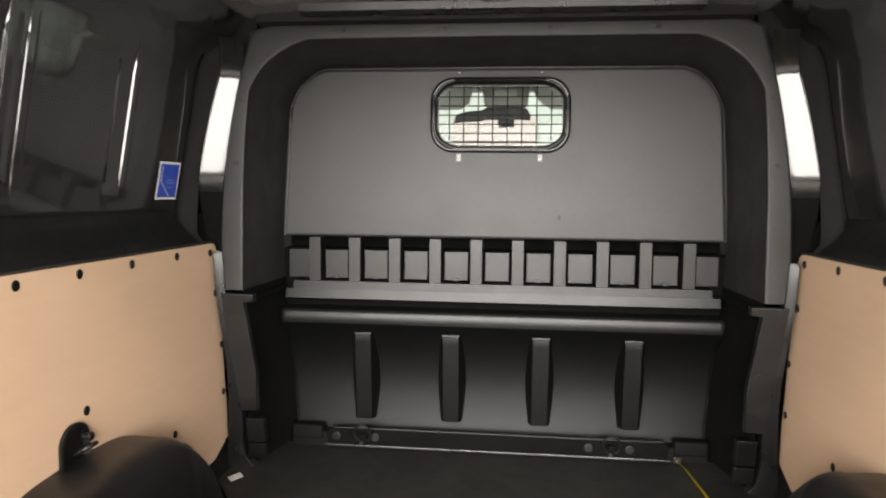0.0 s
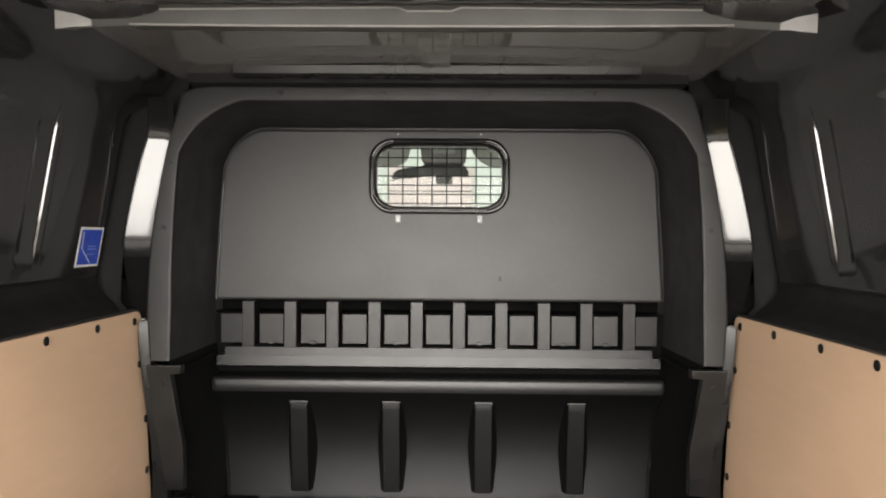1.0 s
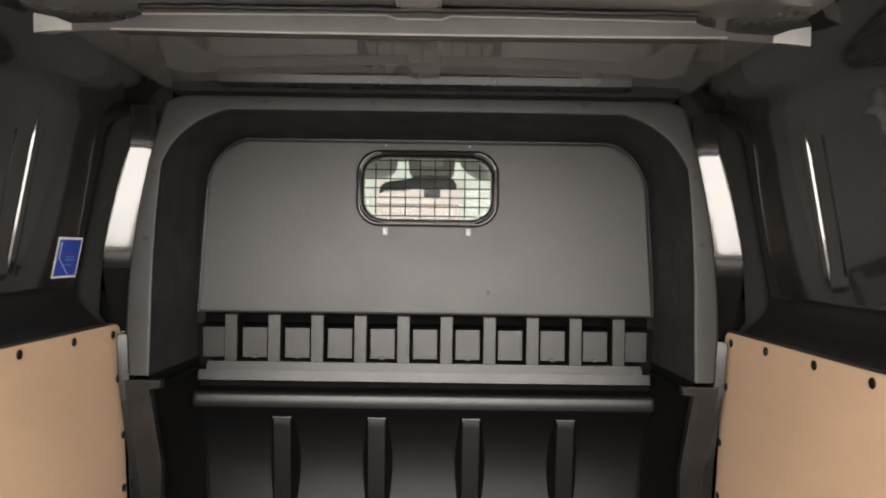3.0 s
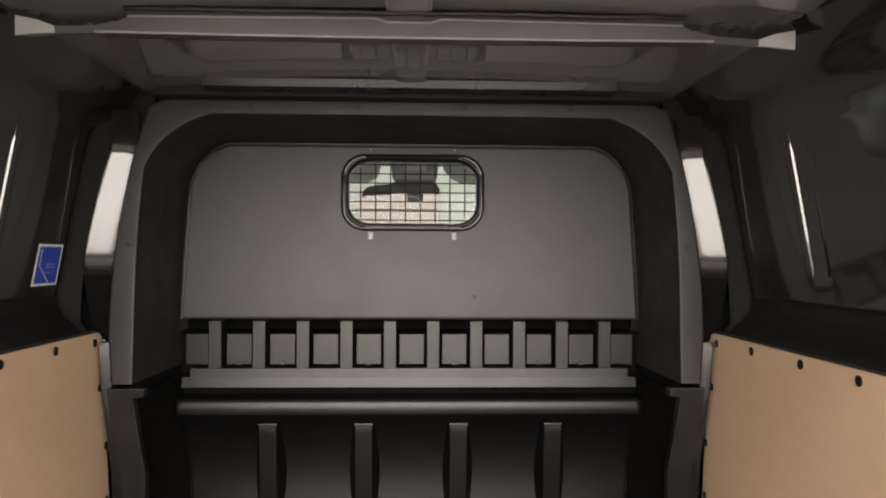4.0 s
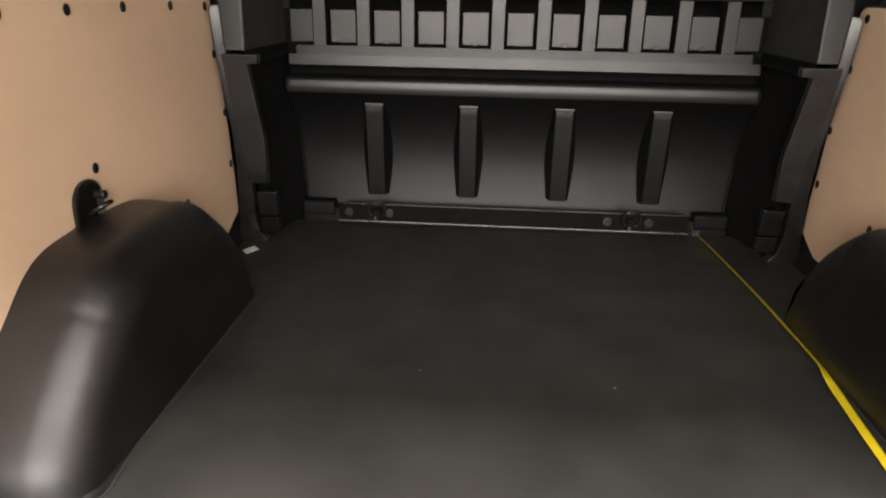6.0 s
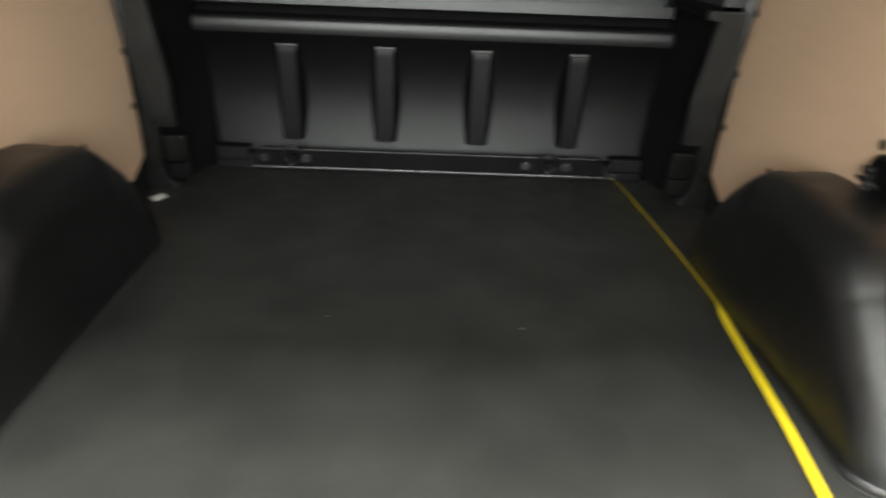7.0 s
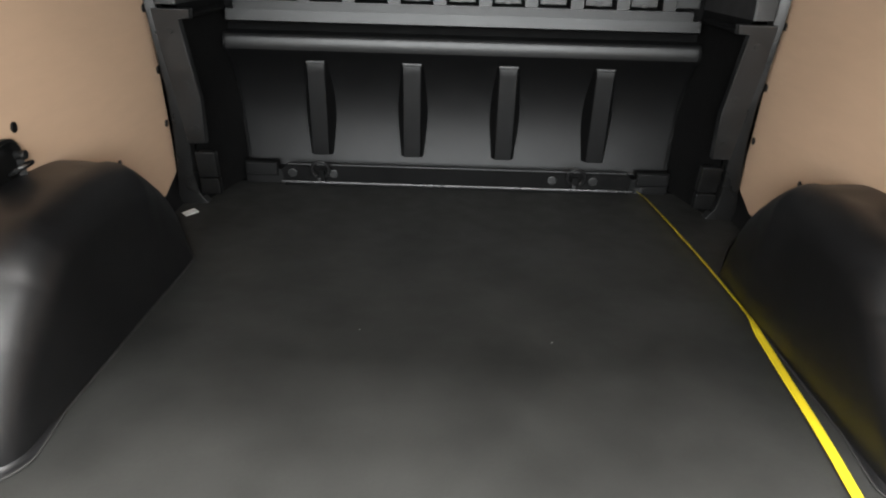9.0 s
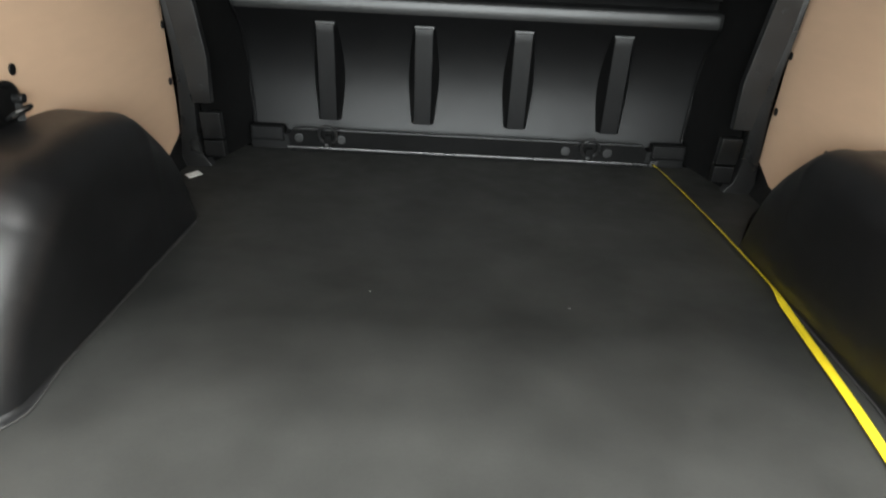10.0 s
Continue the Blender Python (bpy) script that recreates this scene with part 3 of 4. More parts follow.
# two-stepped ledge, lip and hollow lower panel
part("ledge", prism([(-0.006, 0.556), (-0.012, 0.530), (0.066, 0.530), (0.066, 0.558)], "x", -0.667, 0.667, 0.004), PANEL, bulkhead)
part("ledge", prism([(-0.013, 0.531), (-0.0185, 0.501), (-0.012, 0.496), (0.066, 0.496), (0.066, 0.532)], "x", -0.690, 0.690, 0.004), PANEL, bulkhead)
LOW = [(0.060, 0.466), (0.006, 0.466), (-0.008, 0.465), (-0.0155, 0.461), (-0.0185, 0.453), (-0.0195, 0.440), (-0.0195, 0.429), (-0.0165, 0.419), (-0.003, 0.403),
       (0.018, 0.378), (0.035, 0.349), (0.050, 0.315), (0.060, 0.278), (0.066, 0.240), (0.068, 0.200), (0.0665, 0.165), (0.0635, 0.130), (0.0595, 0.098), (0.055, 0.070), (0.049, 0.035), (0.043, 0.0)]


def low_half(z):
    return float(np.interp(z, (0.0, 0.10, 0.20, 0.30, 0.385, 0.42, 0.47), (0.673, 0.679, 0.689, 0.692, 0.695, 0.702, 0.702)))


def low_piece(name, line, mat, label):
    rings = []
    for f in [-1.0, -0.994, -0.989] + [-0.982 + 1.964 * i / 20 for i in range(21)] + [0.989, 0.994, 1.0]:
        drop = 0.014 if abs(f) == 1.0 else (0.002 if abs(f) == 0.994 else 0.0)
        rings.append([(f * low_half(z), y + drop, z) for y, z in line])
    part(name, loft(rings), mat, bulkhead, label, angle=60)


# one moulding, two plastics: lip highlight and hollow shade are in the materials
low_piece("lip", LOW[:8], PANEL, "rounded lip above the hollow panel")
low_piece("lower_panel", LOW[7:], LOWER, "hollow lower panel in a darker, shaded copy of the grey plastic")
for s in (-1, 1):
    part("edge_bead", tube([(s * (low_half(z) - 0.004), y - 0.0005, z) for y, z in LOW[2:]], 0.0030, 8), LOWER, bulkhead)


def low_depth(z):
    for (ya, za), (yb, zb) in zip(LOW[4:], LOW[5:]):
        if zb <= z <= za:
            return yb + (ya - yb) * (z - zb) / (zb - za if zb > za else za - zb)
    return 0.0


def rib_mesh(c):
    """A straight bar whose drafted flanks run back into the hollow panel."""
    zs = [0.088 + (0.376 - 0.088) * i / 15 for i in range(16)] + [0.387]
    cols = []
    for k, (u, y) in enumerate(((-1, None), (-0.97, 0.004), (-0.80, -0.003), (0.80, -0.003), (0.97, 0.004), (1, None))):
        col = []
        for z in zs:
            back = max(low_depth(z), 0.0) + 0.006
            half = 0.0315 + ((0.08 + 0.16 * math.sin(math.pi * (z - 0.088) / 0.299)) * back if y is None else 0.0)
            zz = z + ((0.006 if abs(u) > 0.9 else 0.003) if z == zs[0] and y is not None else 0.0)
            yy = 0.001 if y == -0.003 and z == zs[-1] else y
            if yy is not None:
                yy += 0.030 * (0.376 - z) / 0.278
            col.append((c + u * half, back if y is None else yy, zz))
        cols.append(col)
    bm = loft(cols)
    for i in (0, 16):
        ends = [v for v in bm.verts if abs(v.co.z - zs[i]) < 0.0075]
        ends.sort(key=lambda v: v.co.x)
        bm.faces.new(ends)
        back = [bm.verts.new((v.co.x, 0.068, v.co.z)) for v in ends]
        for q in range(5):
            bm.faces.new((ends[q], ends[q + 1], back[q + 1], back[q]))
    return bm


for c in (-0.4345, -0.1448, 0.1448, 0.4345):
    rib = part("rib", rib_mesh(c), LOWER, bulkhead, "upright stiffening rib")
    # brighter plastic on the cap paints the rib's top highlight
    part("rib_cap", box(c - 0.029, c + 0.029, -0.0045, 0.004, 0.379, 0.389, 0.0025, 2), PANEL, rib, "rounded top edge")
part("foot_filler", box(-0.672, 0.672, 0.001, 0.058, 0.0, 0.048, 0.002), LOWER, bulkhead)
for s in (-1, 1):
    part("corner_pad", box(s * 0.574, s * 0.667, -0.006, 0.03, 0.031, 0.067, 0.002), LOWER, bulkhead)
    part("pad_frame", box(s * 0.569, s * 0.673, -0.003, 0.03, 0.025, 0.072, 0.002), SHADE_AND_BLACK, bulkhead)
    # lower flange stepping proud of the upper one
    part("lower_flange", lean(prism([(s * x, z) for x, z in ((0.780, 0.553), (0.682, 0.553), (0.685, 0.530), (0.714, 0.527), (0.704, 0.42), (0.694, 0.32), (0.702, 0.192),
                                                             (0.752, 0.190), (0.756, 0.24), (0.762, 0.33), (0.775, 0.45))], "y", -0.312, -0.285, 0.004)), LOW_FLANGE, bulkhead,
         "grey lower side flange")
    rows = []
    for z, xi, xo in ((0.672, 0.776, 0.796), (0.66, 0.774, 0.800), (0.58, 0.770, 0.796), (0.46, 0.762, 0.789), (0.34, 0.752, 0.782), (0.24, 0.749, 0.785), (0.17, 0.751, 0.791),
                      (0.09, 0.756, 0.800), (0.03, 0.750, 0.809), (0.0, 0.730, 0.812)):
        d = xo - xi
        rows.append([(s * x, y + lean_at(z), z) for x, y in ((xi, -0.27), (xi, -0.302), (xi + 0.08 * d, -0.305), (xi + 0.5 * d, -0.3085), (xi + 0.9 * d, -0.3125), (xo, -0.311), (xo + 0.002, -0.27))])
    part("pillar_trim", loft(rows, False, False), SATIN, bulkhead, "glossy black strip along the plywood's edge", angle=50)
    for z0, z1 in ((0.028, 0.079), (0.083, 0.162)):
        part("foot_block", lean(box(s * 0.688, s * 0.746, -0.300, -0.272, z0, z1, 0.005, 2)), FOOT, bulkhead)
    part("side_bracket", box(s * 0.690, s * 0.722, -0.285, 0.0, 0.528, 0.540, 0.004), SHADE_AND_BLACK, bulkhead)
    for x, z in ((0.742, 0.50), (0.722, 0.36), (0.722, 0.235)):
        part("bolt", lean(disc((s * x, -0.3125, z), "y", 0.009, -0.003, 12, 0.001)), LOW_FLANGE, bulkhead)

# ---------------------------------------------------------------- bulkhead window and guard
window = thing("window_1", "small bulkhead window in a black rubber seal", "window", "structure")
bm = bmesh.new()
prof = [(0.0, 0.044), (0.0, 0.030), (0.004, 0.026), (0.010, 0.026), (0.013, 0.030), (0.015, 0.030), (0.020, 0.028), (0.023, 0.032), (0.023, 0.060)]
outline = rounded(0.001, 1.095, 0.222, 0.119, 0.074, 8)
loft([[(0.001 + (x - 0.001) * (1 - d / 0.222), y, 1.095 + (z - 1.095) * (1 - d / 0.119)) for x, z in outline] for d, y in prof], True, False, bm)
part("window_frame", bm, SEAL, window, "black rubber seal", angle=50)
pane = part("pane", prism(rounded(0.001, 1.095, 0.204, 0.1, 0.058), "y", 0.060, 0.064), GLASS, window, "clear glass")
pane.visible_shadow = False
# added pale tube draws the reflected line along the seal's inner edge
part("glass_glint", tube([(x, 0.0585, z) for x, z in rounded(0.001, 1.095, 0.1985, 0.0955, 0.056, 8)], 0.0013, 6, True), CLEAR, window, "thin pale line drawn for the reflection round the glass")

guard = thing("window_guard", "black welded wire guard over the bulkhead window", "window guard", at=(0, 0.05, 1.0))


def wire(a, b):
    part("wire", tube([a, b], 0.0020, 6), LINER, guard)


for k in range(8):
    x = 0.001 + (k - 3.5) * 0.0465
    h = 0.092 if abs(k - 3.5) < 3 else 0.078
    wire((x, 0.047, 1.095 - h), (x, 0.047, 1.095 + h))
for k in range(7):
    z = 1.010 + k * 0.0290
    h = 0.196 if 1.03 < z < 1.16 else 0.175
    wire((0.001 - h, 0.0504, z), (0.001 + h, 0.0504, z))
for s in (-1, 1):
    tab = part("bracket", box(s * 0.1295 - 0.0075, s * 0.1295 + 0.0075, 0.034, 0.0395, 0.949, 0.972, 0.0015), CLEAR, guard, "small pale bracket")
    part("screw", disc((s * 0.1295, 0.0338, 0.958), "y", 0.0042, -0.002, 10, 0.0006), BLACK_STEEL, tab)
    part("screw", disc((s * 0.131, 0.0396, 1.229), "y", 0.0028, -0.003, 10, 0.0006), STEEL, guard)
settle(guard)

# ---------------------------------------------------------------- cab beyond the window
cab = thing("cab_shell", "grey lined cab seen through the bulkhead window", "cab", "structure")
part("headliner", box(-0.80, 0.80, 0.08, 0.95, 1.33, 1.37, 0.01), CAB_CLOTH, cab)
for s in (-1, 1):
    part("a_pillar", tube([(s * 0.66, 0.95, 1.34), (s * 0.74, 1.25, 1.05), (s * 0.78, 1.55, 0.75)], 0.045, 10), CAB_CLOTH, cab)
    part("door_lining", box(s * 0.80, s * 0.86, 0.08, 1.5, -0.2, 0.80, 0.02), CAB_DARK, cab)
    part("b_post", box(s * 0.76, s * 0.86, 0.08, 0.28, 0.80, 1.36, 0.02), CAB_CLOTH, cab)
part("dashboard", box(-0.80, 0.80, 1.15, 1.65, 0.2, 0.80, 0.05), CAB_DARK, cab)
part("windscreen_header", box(-0.70, 0.70, 0.93, 1.0, 1.30, 1.37, 0.01), CAB_CLOTH, cab)
mirror = thing("rear_view_mirror", "wide dark rear-view mirror with a sensor block", "mirror", at=(0.0, 0.95, 1.15))
part("housing", prism([(-0.229, 1.152), (-0.222, 1.184), (-0.20, 1.199), (-0.165, 1.207), (-0.105, 1.212), (-0.08, 1.225), (-0.03, 1.231), (0.06, 1.229), (0.095, 1.217), (0.112, 1.190),
                       (0.109, 1.170), (0.06, 1.173), (-0.09, 1.173), (-0.11, 1.166), (-0.20, 1.162)],
                      "y", 0.90, 0.95, 0.005), CAB_DARK, mirror)
part("sensor_block", box(-0.034, 0.040, 0.93, 1.0, 1.143, 1.178, 0.008), CAB_DARK, mirror)
part("stalk", box(-0.02, 0.03, 0.945, 1.0, 1.22, 1.32, 0.008), CAB_DARK, mirror)
settle(mirror)
console = thing("overhead_console", "grey overhead console above the windscreen", "console", at=(0.0, 0.9, 1.3))
part("body", prism([(-0.094, 1.236), (-0.080, 1.222), (0.085, 1.222), (0.098, 1.236), (0.108, 1.335), (-0.104, 1.335)], "y", 0.84, 0.93, 0.008), CONSOLE, console)
part("lamp_lens", box(-0.045, 0.050, 0.834, 0.8405, 1.262, 1.292, 0.003), VISOR, console, "pale reading lamp lens")
settle(console)
for s in (-1, 1):
    visor = thing("sun_visor", "grey folded sun visor under the cab roof", "sun visor", group="sun visors", at=(s * 0.34, 0.9, 1.3))
    part("flap", prism([(s * 0.128 - 0.01, 1.33), (s * 0.139 - 0.01, 1.272), (s * 0.16, 1.238), (s * 0.20, 1.214), (s * 0.52, 1.206), (s * 0.56, 1.23), (s * 0.56, 1.33)], "y", 0.885, 0.905, 0.006), VISOR, visor)
    settle(visor)

# added panels, stand in for the bright pinkish area beyond the windscreen
shutter = thing("pink_backdrop", "pale pink panels added as backdrop for the view through the cab", "cabinet", at=(0, 5.9, BASE))
for k in range(8):
    z = BASE + 0.02 + 0.285 * k
    part("panel", box(-0.71, 0.26, 5.85, 5.99, z, z + 0.275, 0.012), PINK, shutter)
settle(shutter)

# ---------------------------------------------------------------- plywood linings
PLY_OUT = [(-0.287, 0.6945), (-0.274, 0.692), (-0.264, 0.686), (-0.258, 0.675), (-0.2565, 0.662), (-0.252, 0.60), (-0.240, 0.50), (-0.222, 0.40), (-0.210, 0.28), (-0.199, 0.20), (-0.193, 0.092),
           (-0.310, 0.040), (-0.40, 0.040), (-1.452, 0.040), (-1.452, 0.698)]
SCREWS = [(-0.302, 0.669), (-0.496, 0.675), (-0.708, 0.677), (-0.90, 0.677), (-1.08, 0.677), (-1.297, 0.675), (-0.272, 0.548), (-0.234, 0.388), (-0.226, 0.241),
          (-1.281, 0.231), (-0.525, 0.212)]
for s in (-1, 1):
    lining = thing("plywood_lining", "pale birch plywood lining screwed to the side wall", "wall lining", group="side linings", at=(s * 0.82, -0.85, 0.04))
    part("board", prism(PLY_OUT, "x", s * 0.815, s * 0.827, 0.0015, 1), PLY, lining)
    part("edge_seal", prism([(y + (0.006 if y > -1 else -0.002), z + (0.005 if z > 0.3 else 0)) for y, z in PLY_OUT], "x", s * 0.819, s * 0.832), PLY_EDGE, lining, "black edge behind the board")
    for y, z in SCREWS + [(-0.891 if s < 0 else -0.906, 0.392)]:
        part("screw", disc((s * 0.8148, y, z), "x", 0.0095, -s * 0.003, 14, 0.001, 1.1), RUBBER, lining, "black screw cap")
    settle(lining)

# ---------------------------------------------------------------- wheel arch covers
ARCH_LINE = [(-0.300, 0.0), (-0.335, 0.038), (-0.408, 0.088), (-0.467, 0.131), (-0.553, 0.193), (-0.660, 0.251), (-0.765, 0.293), (-0.89, 0.304), (-1.00, 0.302), (-1.085, 0.294),
             (-1.141, 0.270), (-1.206, 0.217), (-1.281, 0.153), (-1.328, 0.105), (-1.360, 0.055), (-1.373, 0.0)]


def wheel_arch(s):
    root = thing("wheel_arch_cover", "black moulded plastic wheel arch cover on the load floor", "wheel arch", group="wheel arches", at=(s * 0.72, -0.82, 0))
    line = smooth_line(ARCH_LINE, 150)
    k = len(line)
    normals = []
    for i in range(k):
        a, b = Vector(line[max(i - 1, 0)]), Vector(line[min(i + 1, k - 1)])
        d = (b - a).normalized()
        normals.append(Vector((d.y, -d.x)) if (Vector((d.y, -d.x)).dot(Vector((-0.82, 0.05)) - Vector(line[i])) > 0) else Vector((-d.y, d.x)))
    rings = [[(s * 0.84, y, z) for y, z in line], [(s * 0.79, y, z) for y, z in line], [(s * 0.745, y, z - 0.003) for y, z in line]]
    R = 0.075
    for j in range(0, 9):
        a = radians(90 * j / 8)
        ring = []
        for (y, z), n in zip(line, normals):
            front = min(max(0.0, y + 0.76), 0.30)
            x = 0.634 + (0.080 + 0.30 * front) * (1 - math.sin(a))
            off = (R + 0.35 * front) * (1 - math.cos(a))
            off += 0.0020 * sum(math.exp(-((y - band) / 0.007) ** 2) for band in (-1.10, -1.185, -1.265))
            py, pz = y + n.x * off, z + n.y * off
            pz = max(pz, 0.0)
            tilt = (0.03 + 0.5 * front) * pz
            ring.append((s * (x + tilt), py, pz))
        rings.append(ring)
    cy, cz = -0.83, 0.0
    for f in (0.8, 0.5, 0.2, 0.0):
        ring = []
        for (x, y, z) in rings[11]:
            zz = z * f
            ring.append((s * (0.634 + (0.03 + 0.5 * min(max(0.0, y + 0.76), 0.30)) * zz), cy + (y - cy) * (0.96 + 0.04 * f), zz))
        rings.append(ring)
    # the front tapers back to the wall
    tapered = []
    for ring in rings:
        out = []
        for x, y, z in ring:
            xin = 0.632 + 0.5 * max(0.0, y + 0.60) ** 1.0
            a = abs(x)
            out.append((s * (xin + (a - 0.632) * (0.84 - xin) / (0.84 - 0.632)), y, z))
        tapered.append(out)
    rings = tapered
    shell = part("shell", loft(rings), ARCH, root, angle=60)
    # thin lip where the moulding meets the floor
    base = []
    for ring in rings[1:12]:
        base.append(ring[0])
    tail = [ring[-1] for ring in rings[1:12]]
    path = [(p[0], p[1], 0.002) for p in base] + [(p[0], p[1], 0.002) for p in rings[-1][2:-2:4]] + [(p[0], p[1], 0.002) for p in reversed(tail)]
    # the moulding flares into a thin skirt on the floor

    def wide(y):
        return 0.12 + 0.88 * min(max((-1.20 - y) / 0.12, 0.0), 1.0)

    rim = []
    for i, p in enumerate(path):
        a, b = Vector(path[max(i - 1, 0)]), Vector(path[min(i + 1, len(path) - 1)])
        d = (b - a).normalized()
        n = Vector((d.y, -d.x, 0))
        if n.dot(Vector((s * 0.86 - p[0], -0.83 - p[1], 0))) > 0:
            n = -n
        rim.append(n)
    loops = [[(p[0] + n.x * o * wide(p[1]), p[1] + n.y * o * wide(p[1]), z) for p, n in zip(path, rim)] for o, z in ((-0.004, 0.011), (0.002, 0.005), (0.008, 0.0030), (0.015, 0.0026), (0.0155, 0.0005))]
    part("skirt", loft(loops), ARCH, root, angle=60)
    part("floor_lip", tube(loops[3], 0.0018, 6), WORN, root, "pale worn edge")
    settle(root)


for s in (-1, 1):
    wheel_arch(s)

# ---------------------------------------------------------------- lashing eyes
def lashing_eye(s):
    root = thing("lashing_eye", "black recessed lashing eye with a folding ring in the plywood", "lashing eye", group="side lashing eyes", at=(s * 0.81, -0.93, 0.33))
    cup = [(y, z) for y, z in rounded(-0.938, 0.320, 0.046, 0.061, 0.043, 7)]
    bm = loft([[(s * 0.813, y, z) for y, z in cup], [(s * 0.806, y, z) for y, z in cup],
               [(s * 0.804, -0.932 + (y + 0.932) * 0.9, 0.325 + (z - 0.325) * 0.9) for y, z in cup],
               [(s * 0.814, -0.932 + (y + 0.932) * 0.7, 0.325 + (z - 0.325) * 0.75) for y, z in cup]], True, False)
    bm.faces.new([v for v in bm.verts][-len(cup):])
    part("cup", bm, RUBBER, root, "black plastic cup")
    ring = [(s * (0.800 - 0.020 * math.cos(a) - 0.004), -0.925 + 0.021 * math.sin(a), 0.325 + 0.012 * math.cos(a)) for a in [2 * math.pi * i / 20 for i in range(20)]]
    part("ring", tube(ring, 0.0045, 8, True), BLACK_STEEL, root, "glossy black ring")
    part("boss", disc((s * 0.807, -0.915, 0.348), "x", 0.009, -s * 0.02, 12, 0.002), BLACK_STEEL, root)
    settle(root)


for s in (-1, 1):
    lashing_eye(s)

# ---------------------------------------------------------------- rail along the bulkhead's foot
rail = thing("floor_rail", "black steel rail with a bright lower edge along the bulkhead's foot", "rail", at=(0, -0.01, 0))
part("bar", prism([(-0.545, 0.0), (0.545, 0.0), (0.552, 0.052), (0.540, 0.066), (-0.540, 0.066), (-0.556, 0.052)], "y", -0.014, -0.001, 0.002), SHADE_AND_BLACK, rail)
part("bright_edge", box(-0.556, 0.556, -0.022, -0.0145, 0.010, 0.0165, 0.002), RAIL, rail, "bright worn steel edge")
part("top_edge", box(-0.536, 0.536, -0.012, 0.003, 0.0665, 0.071, 0.0015), PANEL, rail)
for x in (-0.52, -0.39, 0.301, 0.430):
    part("bolt", disc((x, -0.0145, 0.042), "y", 0.014, -0.004, 16, 0.002), FOOT, rail, "round bolt head")
settle(rail)
for x in (-0.428, 0.372):
    eye = thing("floor_lashing_ring", "black steel lashing ring on the rail at the bulkhead", "lashing ring", group="floor lashing rings", at=(x, -0.03, 0.06))
    part("mount", prism([(x - 0.014, 0.022), (x + 0.014, 0.022), (x + 0.010, 0.058), (x - 0.010, 0.058)], "y", -0.032, -0.0145, 0.004), SHADE_AND_BLACK, eye)
    part("ring", tube([(x + 0.027 * math.cos(a), -0.034 - 0.010 * math.sin(a), 0.060 + 0.029 * math.sin(a)) for a in [2 * math.pi * i / 20 for i in range(20)]], 0.0045, 8, True),
         LOW_FLANGE, eye)
    part("pin", disc((x - 0.004, -0.0325, 0.028), "y", 0.006, -0.004, 12, 0.0015), LOW_FLANGE, eye)
    settle(eye)

# ---------------------------------------------------------------- measuring tape on the floor
TAPE_LINE = [(0.577, -0.010), (0.588, -0.06), (0.602, -0.25), (0.616, -0.50), (0.6235, -0.72), (0.6245, -0.815), (0.6235, -0.84), (0.611, -1.00), (0.598, -1.18), (0.5835, -1.32), (0.570, -1.43),
             (0.5515, -1.58), (0.5465, -1.62)]
tape = thing("measuring_tape", "yellow steel measuring tape pulled out along the floor, twisted part-way", "measuring tape", at=(0.6, -0.8, 0))
pts = smooth_line([(y, x) for x, y in TAPE_LINE], 90)
rows = []
for y, x in pts:
    f = min(1, max(0, (-0.828 - y) / 0.05))
    tilt = radians(-31 * (1 - f))
    w = 0.0088
    cup = 0.0018
    z0 = 0.0035 - 0.0088 * math.sin(tilt)
    ring = []
    for u in (-1, -0.5, 0, 0.5, 1):
        dx = u * w * math.cos(tilt)
        dz = u * w * math.sin(tilt) + cup * u * u
        ring.append((x + dx, y, z0 + dz))
    rows.append(ring)
band = part("blade", loft(rows), TAPE, tape, "yellow steel blade")
sol = band.modifiers.new("thickness", "SOLIDIFY")
sol.thickness = 0.0006
part("hook", box(0.566, 0.590, -0.012, -0.009, 0.004, 0.024, 0.001), RAIL, tape, "steel end hook")
settle(tape)

# ---------------------------------------------------------------- labels
sticker = thing("blue_sticker", "blue rectangular sticker with a white border on the black side wall", "sticker", at=(-0.87, -0.41, 0.87))


def on_wall(y, z, out=0.0):
    x = 0.893 + (0.823 - 0.893) * (z - 0.79) / (1.17 - 0.79)
    return (-(x - out), y, z)


def wall_patch(y0, y1, z0, z1, out):
    return loft([[on_wall(y0, z0, out), on_wall(y0, z1, out)], [on_wall(y1, z0, out), on_wall(y1, z1, out)]])


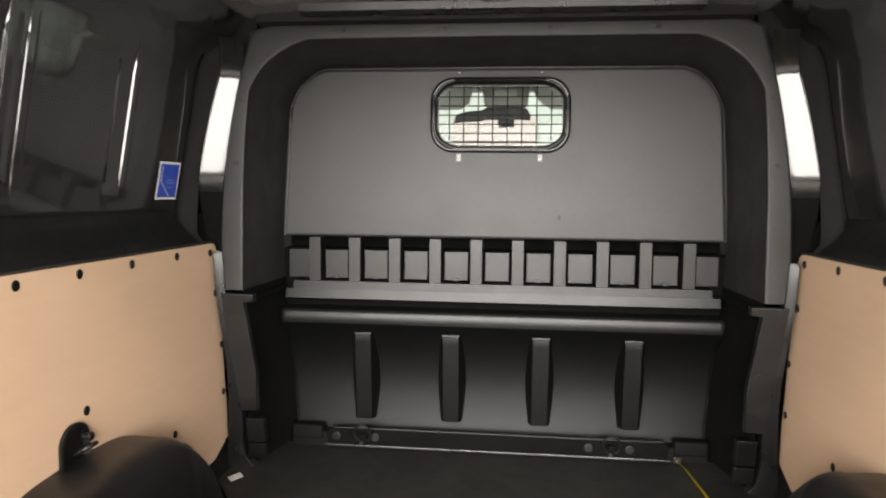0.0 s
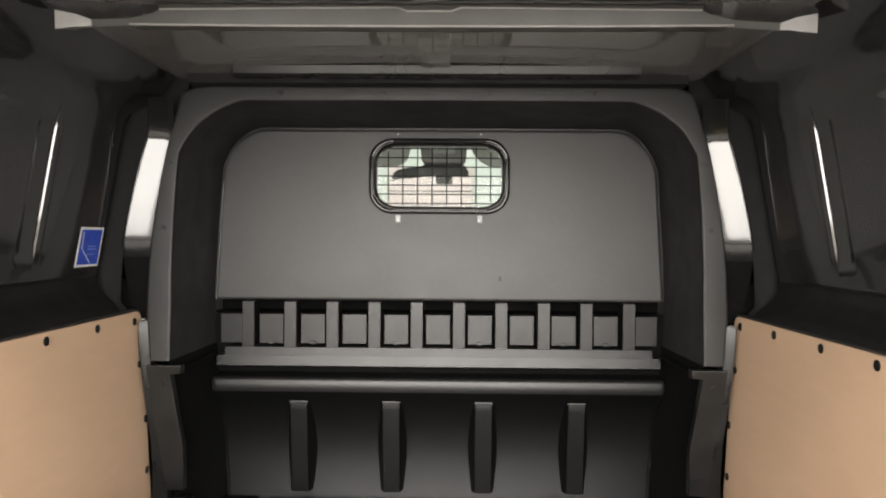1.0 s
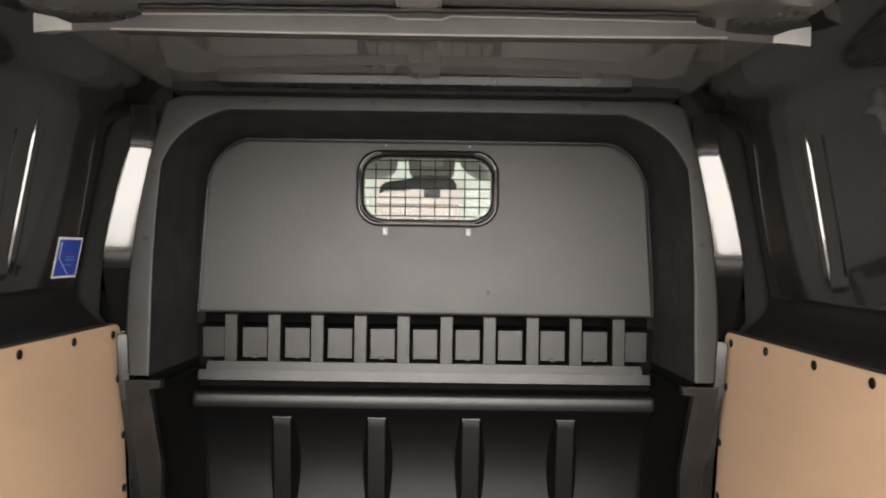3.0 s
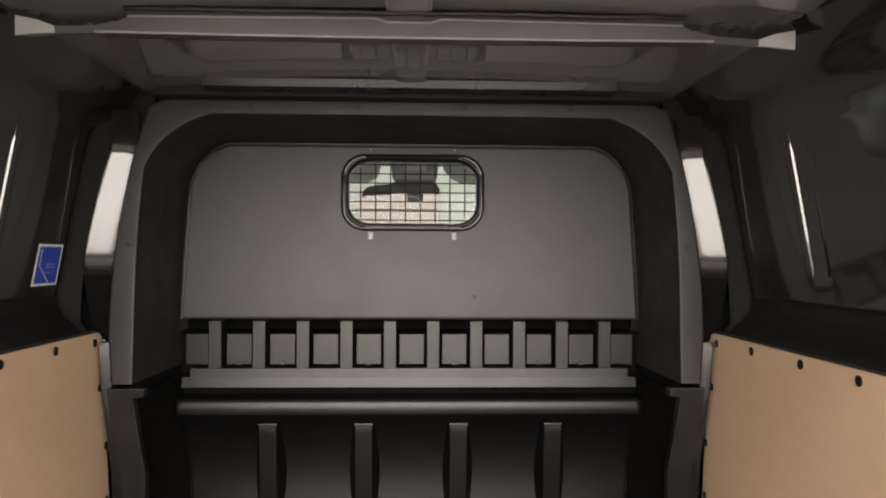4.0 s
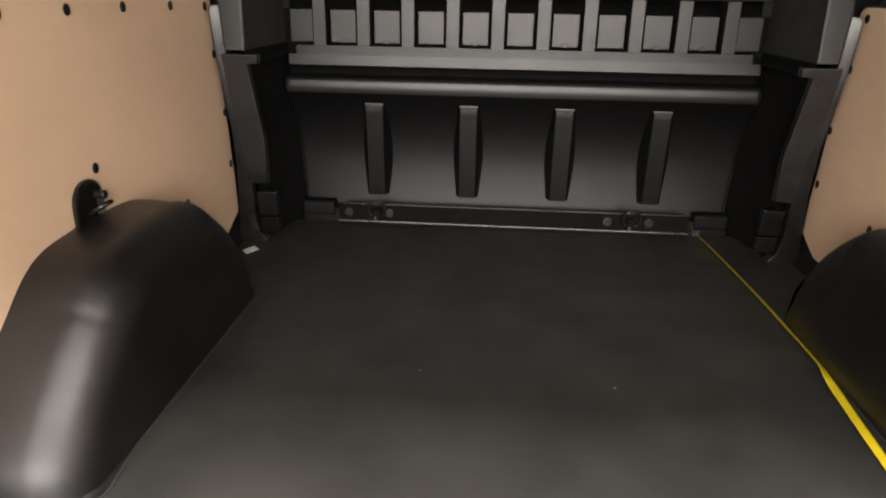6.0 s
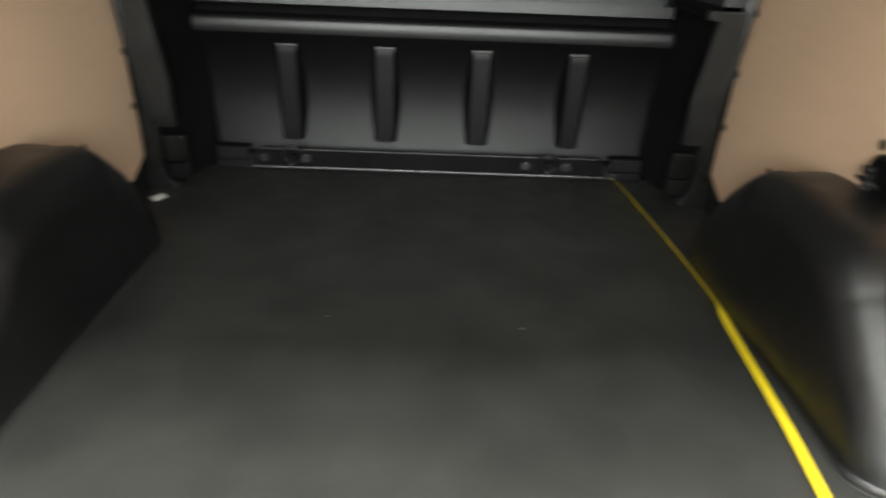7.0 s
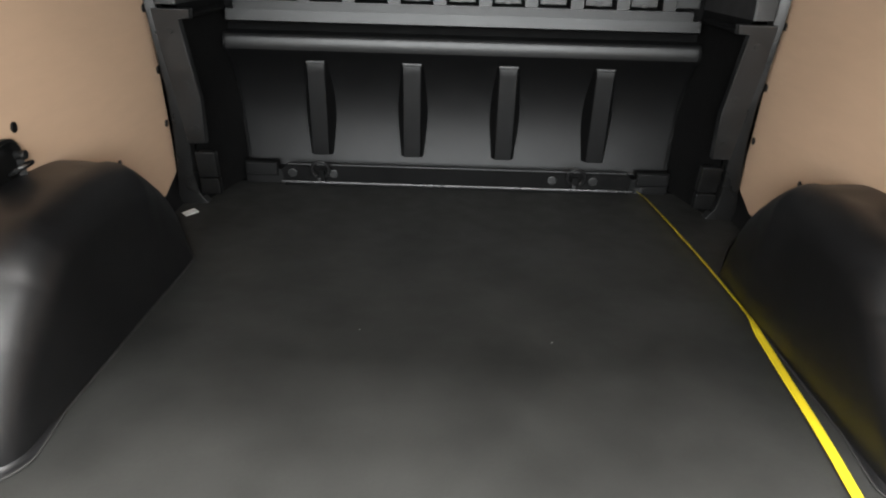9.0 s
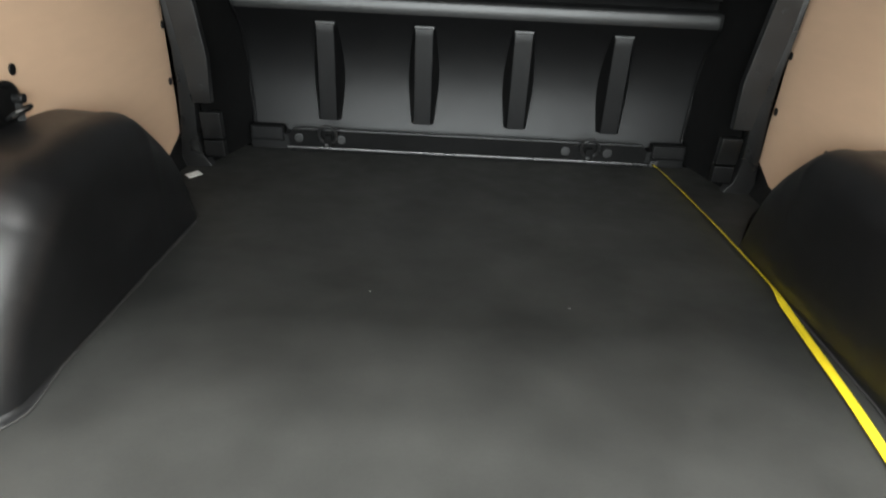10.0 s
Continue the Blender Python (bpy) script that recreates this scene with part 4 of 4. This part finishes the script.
part("paper", wall_patch(-0.470, -0.358, 0.822, 0.922, 0.0015), WHITE, sticker, "white border")
part("print", wall_patch(-0.463, -0.365, 0.828, 0.916, 0.0022), BLUE, sticker, "blue printed field")
bm = loft([[on_wall(-0.455, 0.910, 0.003), on_wall(-0.452, 0.910, 0.003)], [on_wall(-0.455, 0.870, 0.003), on_wall(-0.451, 0.870, 0.003)],
           [on_wall(-0.405, 0.830, 0.003), on_wall(-0.400, 0.830, 0.003)]])
part("line", bm, WHITE, sticker, "thin white line")
for z, y1 in ((0.872, -0.385), (0.865, -0.38), (0.852, -0.392)):
    part("bar", wall_patch(-0.425, y1, z, z + 0.003, 0.003), PALE_BLUE, sticker, "pale bar of small print")
settle(sticker)
slip = link_mesh("paper_label", prism([(-0.776, -0.292), (-0.754, -0.254), (-0.732, -0.280), (-0.754, -0.318)], "z", 0.0008, 0.0022), WHITE)
tagged(slip, "small white paper label lying on the floor by the wall", "label")

# ---------------------------------------------------------------- rear pillars
for s in (-1, 1):
    post = thing("rear_pillar", "dark blue-grey painted rear door pillar with plugs and bolts", "pillar", "structure")
    sec = [(0.8125, -1.449), (0.814, -1.500), (0.812, -1.550), (0.832, -1.574), (0.872, -1.588), (0.96, -1.60), (0.96, -1.449)]
    rings = []
    for z in (-0.05, 0.2, 0.5, 0.7, 0.9, 1.1, 1.25, 1.33):
        shift = 0.0 if z < 0.7 else -0.18 * (z - 0.7) if z < 1.1 else -0.072 - 0.5 * (z - 1.1)
        drop = 0.10 * max(0.0, 0.20 - z)
        rings.append([(s * (x + shift), y + (drop if -1.58 < y < -1.54 else 0.0), z) for x, y in sec])
    part("post", loft(rings, True, True), PRIMER, post, angle=30)
    for y, z, r in ((-1.509, 0.247, 0.013), (-1.517, 0.166, 0.013)):
        plug = part("plug", disc((s * 0.8135, y, z), "x", r, -s * 0.006, 16, 0.003), DARK, post, "round black plug")
        part("bolt", disc((s * 0.808, y - 0.002, z), "x", r * 0.4, -s * 0.006, 8, 0.001), BLACK_STEEL, plug)
    part("bolt", disc((s * 0.8125, -1.541, 0.158), "x", 0.005, -s * 0.004, 8, 0.001), PANEL, post)
    part("seam", tube([(s * 0.8138, -1.485, 0.225), (s * 0.8135, -1.51, 0.209), (s * 0.8122, -1.545, 0.187)], 0.0009, 6), SHADE_AND_BLACK, post)

tag = thing("yellow_tag", "yellow plastic tag in a dark clip on plywood", "tag", at=(0.80, -1.43, 0.55))
part("clip", box(0.8105, 0.8148, -1.447, -1.414, 0.548, 0.594, 0.0015), BLACK_STEEL, tag, "dark metal clip")
part("flap", box(0.8055, 0.8102, -1.447, -1.421, 0.528, 0.575, 0.0015), TAPE, tag, "bright yellow flap")
settle(tag)
